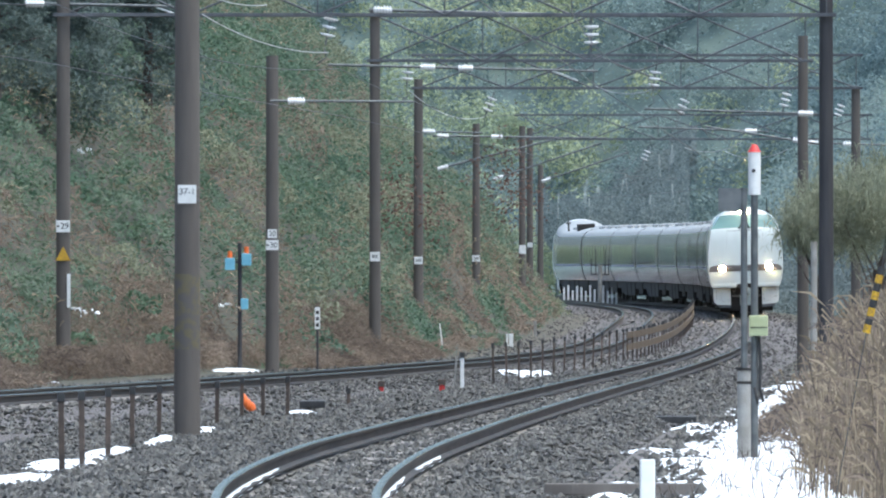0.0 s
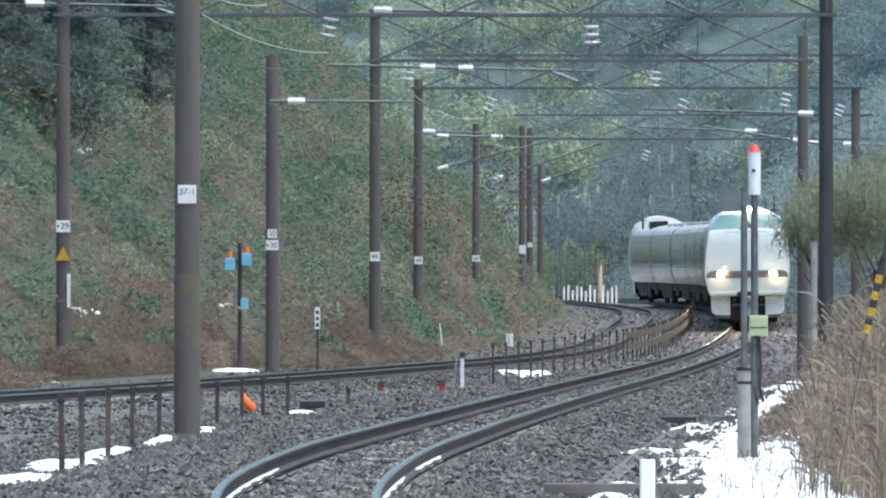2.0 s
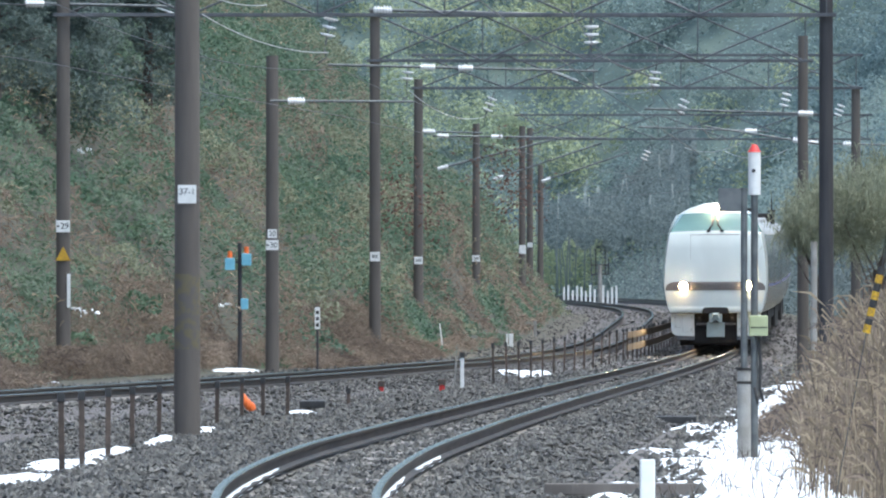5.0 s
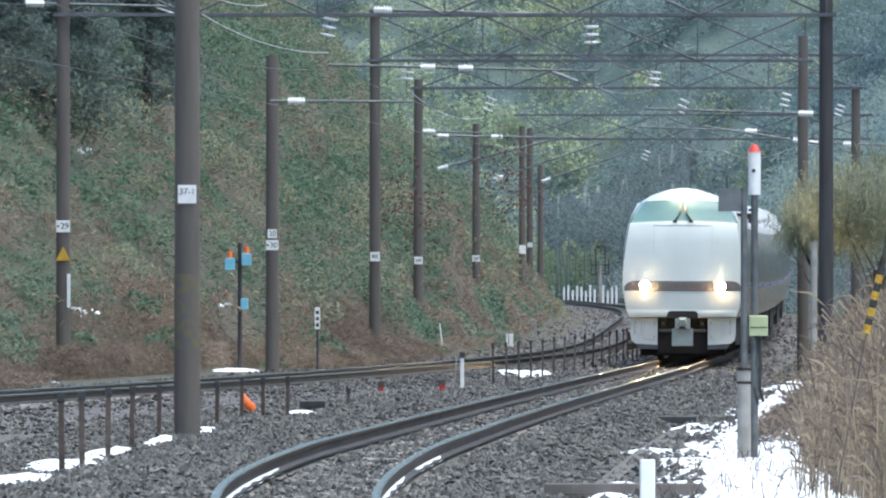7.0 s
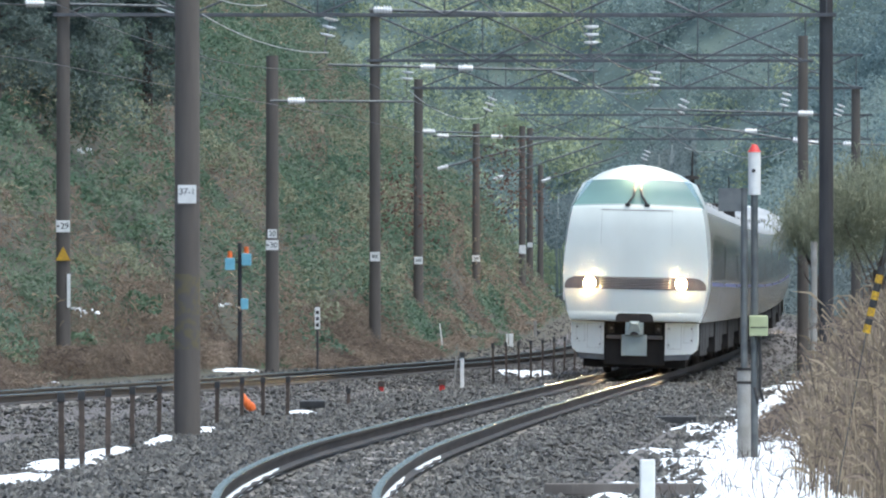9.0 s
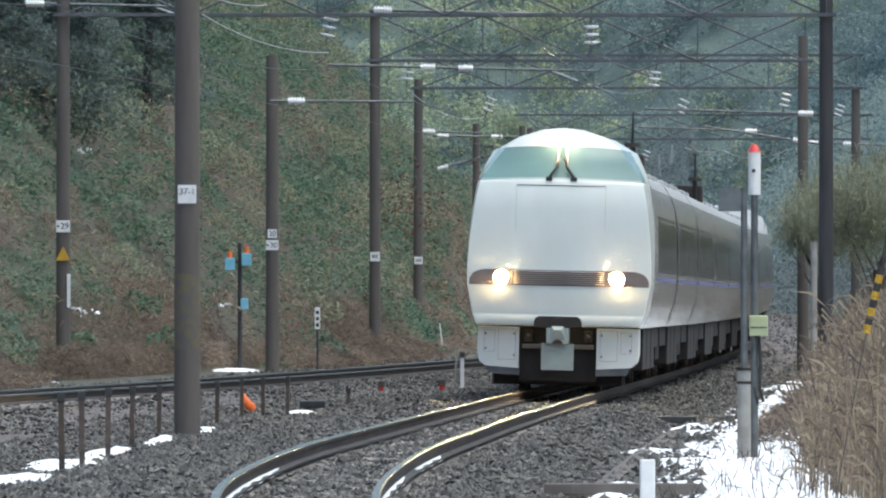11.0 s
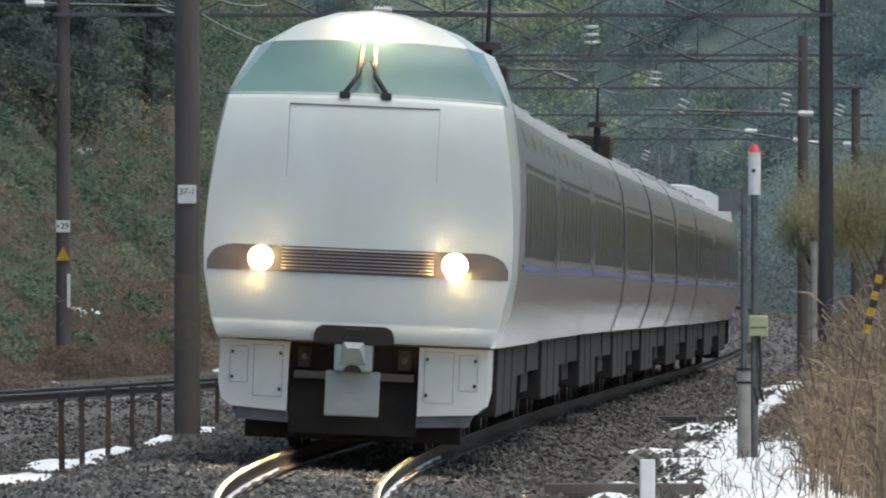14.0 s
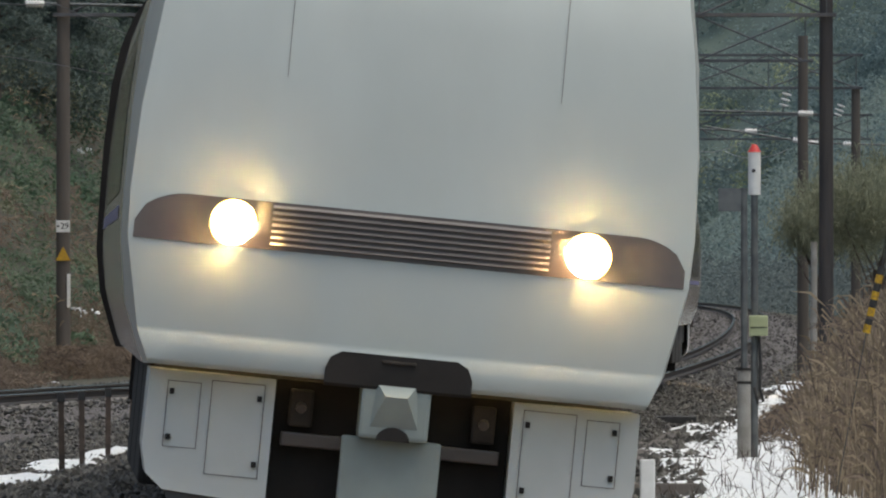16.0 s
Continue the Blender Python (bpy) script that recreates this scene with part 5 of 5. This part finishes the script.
stake(0.37, 255, 0.72, 0.07, M_WHITE, "white marker stake with a dark head in the ballast", M_BLACKP)
stake(0.20, 255, 0.66, 0.035, M_CONC, "thin leaning grey stake in the ballast", None, 6)
stake(-1.15, 247, 0.20, 0.09, M_RED, "short red marker stub in the ballast", M_RUST)
stake(-0.02, 252, 0.22, 0.10, M_RED, "short red marker stub in the ballast", M_RUST)
stake(2.05, 398, 0.40, 0.12, M_WHITE, "small white post at the slope foot")
stake(1.95, 402, 0.36, 0.06, M_WHITE, "small white post at the slope foot")
stake(3.0, 430, 0.5, 0.1, M_CONC, "small grey post at the slope foot")
stake(0.02, 360, 0.9, 0.035, M_WHITE, "thin pale leaning stake before the scrub", None, -7)
stake(-2.85, 300, 1.42, 0.05, M_POLE_DARK, "narrow white lineside board on a thin stake", None)
done = [o for o in bpy.data.objects if o.get("label") == "narrow white lineside board on a thin stake"][0]
bm = B()
box(bm, -0.06, 0.06, -0.05, -0.03, 0.92, 1.42, 0.004)
board = part("board", bm, M_WHITE, done, "narrow white board")
for dz in (1.02, 1.16, 1.30):
    bm = B()
    box(bm, -0.035, 0.035, -0.053, -0.0495, dz - 0.04, dz + 0.04)
    part("lettering", bm, M_BLACKP, board)
stake(1.67, 108, 0.58, 0.125, M_WHITE, "white concrete boundary post in the snow")

bm = B()
for a, b, c in ((0, 0, 0.14), (0.05, 0.02, 0.07), (-0.04, 0, 0.22)):
    bmesh.ops.create_icosphere(bm, subdivisions=2, radius=0.09, matrix=Matrix.Translation((a, b, c)) @ Matrix.Diagonal((0.7, 0.6, 1.1, 1)))
ob = part("orange_bag", bm, M_ORANGE)
ob.matrix_basis = pose(-2.98, 204, gz(-2.98, 204), 0, -14, 0)
tagged(ob, "crumpled orange sack lying in the ballast", "sack")


# ---- slabs, troughs and planks on the verge ----
def slab(x0, x1, y, w, z, material, label, yaw=0.0):
    bm = B()
    L = x1 - x0
    box(bm, 0, L, -w / 2, w / 2, -0.06, 0.05, 0.015)
    ob = part("trough_lid", bm, material)
    ob.matrix_basis = pose(x0, y, z, 0, 0, yaw)
    tagged(ob, label, "trough lid", "trough lids and planks")


slab(0.95, 2.4, 124, 0.3, -0.37, M_POLE, "narrow dark green-grey plank lying across the verge")
slab(3.15, 3.75, 196, 0.9, -0.36, M_BLACKP, "dark plank lying in the snow")
slab(-2.25, -1.85, 208, 1.0, -0.22, M_BLACKP, "dark flat plate in the ballast")
for k in range(16):
    y = 126 + 3.6 * k
    x = float(main_x(y)) + 2.2
    bm = B()
    box(bm, -0.10, 0.10, -1.76, 1.76, -0.14, 0.055, 0.02)
    ob = part("cable_trough", bm, M_POLE)
    ob.matrix_basis = pose(x, y, gz(x, y), 0, 0, -math.degrees(math.atan(float(main_x(y + 1) - main_x(y)))))
    tagged(ob, "dark concrete cable trough section beside the ballast", "cable trough", "cable trough sections")


# ---- lineside equipment ----
def crossing_detector():
    x, y = 3.51, 149
    z0 = gz(x, y)
    t = thing("warning_post", pose(x, y, z0), "steel post with white lamp cylinder, red cap and pale green box", "signal post")
    bm = B()
    cyl(bm, (0, 0, -0.2), (0, 0, 2.61 - z0), 0.045, 0.040, 14)
    part("post", bm, M_STEEL, t)
    bm = B()
    cyl(bm, (0, 0, 2.59 - z0), (0, 0, 3.07 - z0), 0.072, 0.072, 18)
    cy = part("cylinder", bm, M_WHITE, t, "white lamp cylinder")
    bm = B()
    cyl(bm, (-0.01, -0.06, 2.86 - z0), (-0.01, -0.08, 2.86 - z0), 0.022, 0.022, 12)
    part("lens", bm, M_BLACKP, cy)
    bm = B()
    cyl(bm, (0, 0, 3.07 - z0), (0, 0, 3.16 - z0), 0.080, 0.025, 18)
    part("cap", bm, M_RED, t, "red conical cap")
    bm = B()
    box(bm, -0.06, 0.15, -0.13, 0.03, 1.00 - z0, 1.23 - z0, 0.015)
    bx = part("junction_box", bm, M_BOXGREEN, t, "pale green junction box")
    bm = B()
    box(bm, -0.05, 0.14, -0.136, -0.128, 1.09 - z0, 1.10 - z0)
    part("lid_seam", bm, M_DARK, bx)
    bm = B()
    tube(bm, [(0.05, -0.05, 1.00 - z0), (0.07, -0.05, 0.68 - z0), (0.06, -0.06, 0.42 - z0), (0.10, -0.06, 0.26 - z0), (0.04, -0.04, 0.24 - z0), (0.0, -0.05, 0.42 - z0)], 0.018, 8)
    part("cable", bm, M_BLACKP, t)


crossing_detector()


def sign_post():
    x, y = 3.385, 148.6
    z0 = gz(x, y)
    t = thing("sign_post", pose(x, y, z0), "grey steel post on a concrete stub, sign seen from behind", "sign post")
    bm = B()
    cyl(bm, (0, 0, -0.2), (0, 0, 0.63 - z0), 0.078, 0.075, 16)
    part("stub", bm, M_CONC, t, "grey concrete stub")
    bm = B()
    cyl(bm, (0, -0.0, 0.63 - z0), (0, 0, 2.66 - z0), 0.040, 0.038, 14)
    part("post", bm, M_STEEL, t)
    bm = B()
    box(bm, -0.29, -0.03, -0.02, -0.008, 2.40 - z0, 2.66 - z0, 0.004)
    part("sign", bm, M_STEEL, t, "grey back of a square sign")
    for zz in (0.61, 0.46):
        bm = B()
        cyl(bm, (0, 0, zz - z0), (0, 0, zz + 0.03 - z0), 0.085, 0.085, 16)
        part("clamp", bm, M_DARK, t)


sign_post()


def lamp_boxes():
    x, y = -4.55, 296
    z0 = gz(x, y)
    t = thing("signal_lamp_post", pose(x, y, z0), "post with two pale blue lamp boxes topped by orange lamps", "signal lamp")
    bm = B()
    cyl(bm, (0, 0, -0.1), (0, 0, 2.7 - z0), 0.05, 0.045, 12)
    part("post", bm, M_POLE_DARK, t)
    bm = B()
    box(bm, -0.25, 0.2, -0.03, 0.03, 2.25 - z0, 2.31 - z0)
    part("crossarm", bm, M_POLE_DARK, t)
    for dx, zz in ((-0.22, 2.1), (0.15, 2.2)):
        bm = B()
        box(bm, dx - 0.11, dx + 0.11, -0.16, 0.0, zz - z0, zz + 0.27 - z0, 0.02)
        bx = part("lamp_box", bm, M_CYAN, t, "pale blue lamp box")
        bm = B()
        cyl(bm, (dx, -0.08, zz + 0.27 - z0), (dx, -0.08, zz + 0.42 - z0), 0.06, 0.045, 12)
        part("orange_lamp", bm, M_ORANGE, bx, "orange lamp")
    bm = B()
    box(bm, 0.02, 0.19, -0.14, 0.0, 1.22 - z0, 1.46 - z0, 0.02)
    part("small_box", bm, M_CYAN, t, "pale blue box")


lamp_boxes()


def guy_wire():
    t = thing("guy_wire", Matrix.Identity(4), "guy wire with black and yellow striped cover in the reeds", "guy wire")
    a, b = Vector((3.72, 112, 1.68)), Vector((3.585, 112, 1.12))
    g = Vector((3.3, 112, gz(3.3, 112)))
    bm = B()
    tube(bm, [g, b, a, a + (a - b) * 4], 0.005, 6)
    part("wire", bm, M_WIRE, t)
    for k in range(8):
        p, q = a.lerp(b, k / 8), a.lerp(b, (k + 1) / 8)
        bm = B()
        cyl(bm, p, q, 0.032, 0.032, 10)
        part("cover", bm, M_YELLOW if k % 2 else M_BLACKP, t)


guy_wire()


def white_fence():
    """Low pale fence at the far bend."""
    t = thing("white_fence", Matrix.Identity(4), "low white slatted fence at the far bend", "fence")
    for k in range(13):
        x, y = 5.95 + 0.215 * k, 650
        bm = B()
        z = gz(x, y)
        box(bm, x - 0.05, x + 0.05, y - 0.02, y + 0.02, z - 0.1, z + 0.85 + 0.15 * math.sin(k * 2.3), 0.01)
        part("slat", bm, M_WHITE, t)


white_fence()


def frame_post():
    """Trackside frame of three uprights on a post."""
    x, y = 7.55, 636
    z0 = gz(x, y)
    t = thing("frame_post", pose(x, y, z0), "dark steel frame of uprights on a grey post", "trackside frame")
    bm = B()
    cyl(bm, (0, 0, -0.1), (0, 0, 2.0), 0.11, 0.10, 12)
    part("post", bm, M_CONC, t)
    for dz in (1.5, 1.95):
        bm = B()
        box(bm, -0.45, 0.45, -0.04, 0.04, dz, dz + 0.06)
        part("crossbar", bm, M_POLE_DARK, t)
    for dx, h in ((-0.42, 2.3), (-0.2, 2.75), (0.25, 2.75), (0.42, 2.3)):
        bm = B()
        box(bm, dx - 0.025, dx + 0.025, -0.03, 0.03, 1.5, h)
        part("upright", bm, M_POLE_DARK, t)


frame_post()

motions()
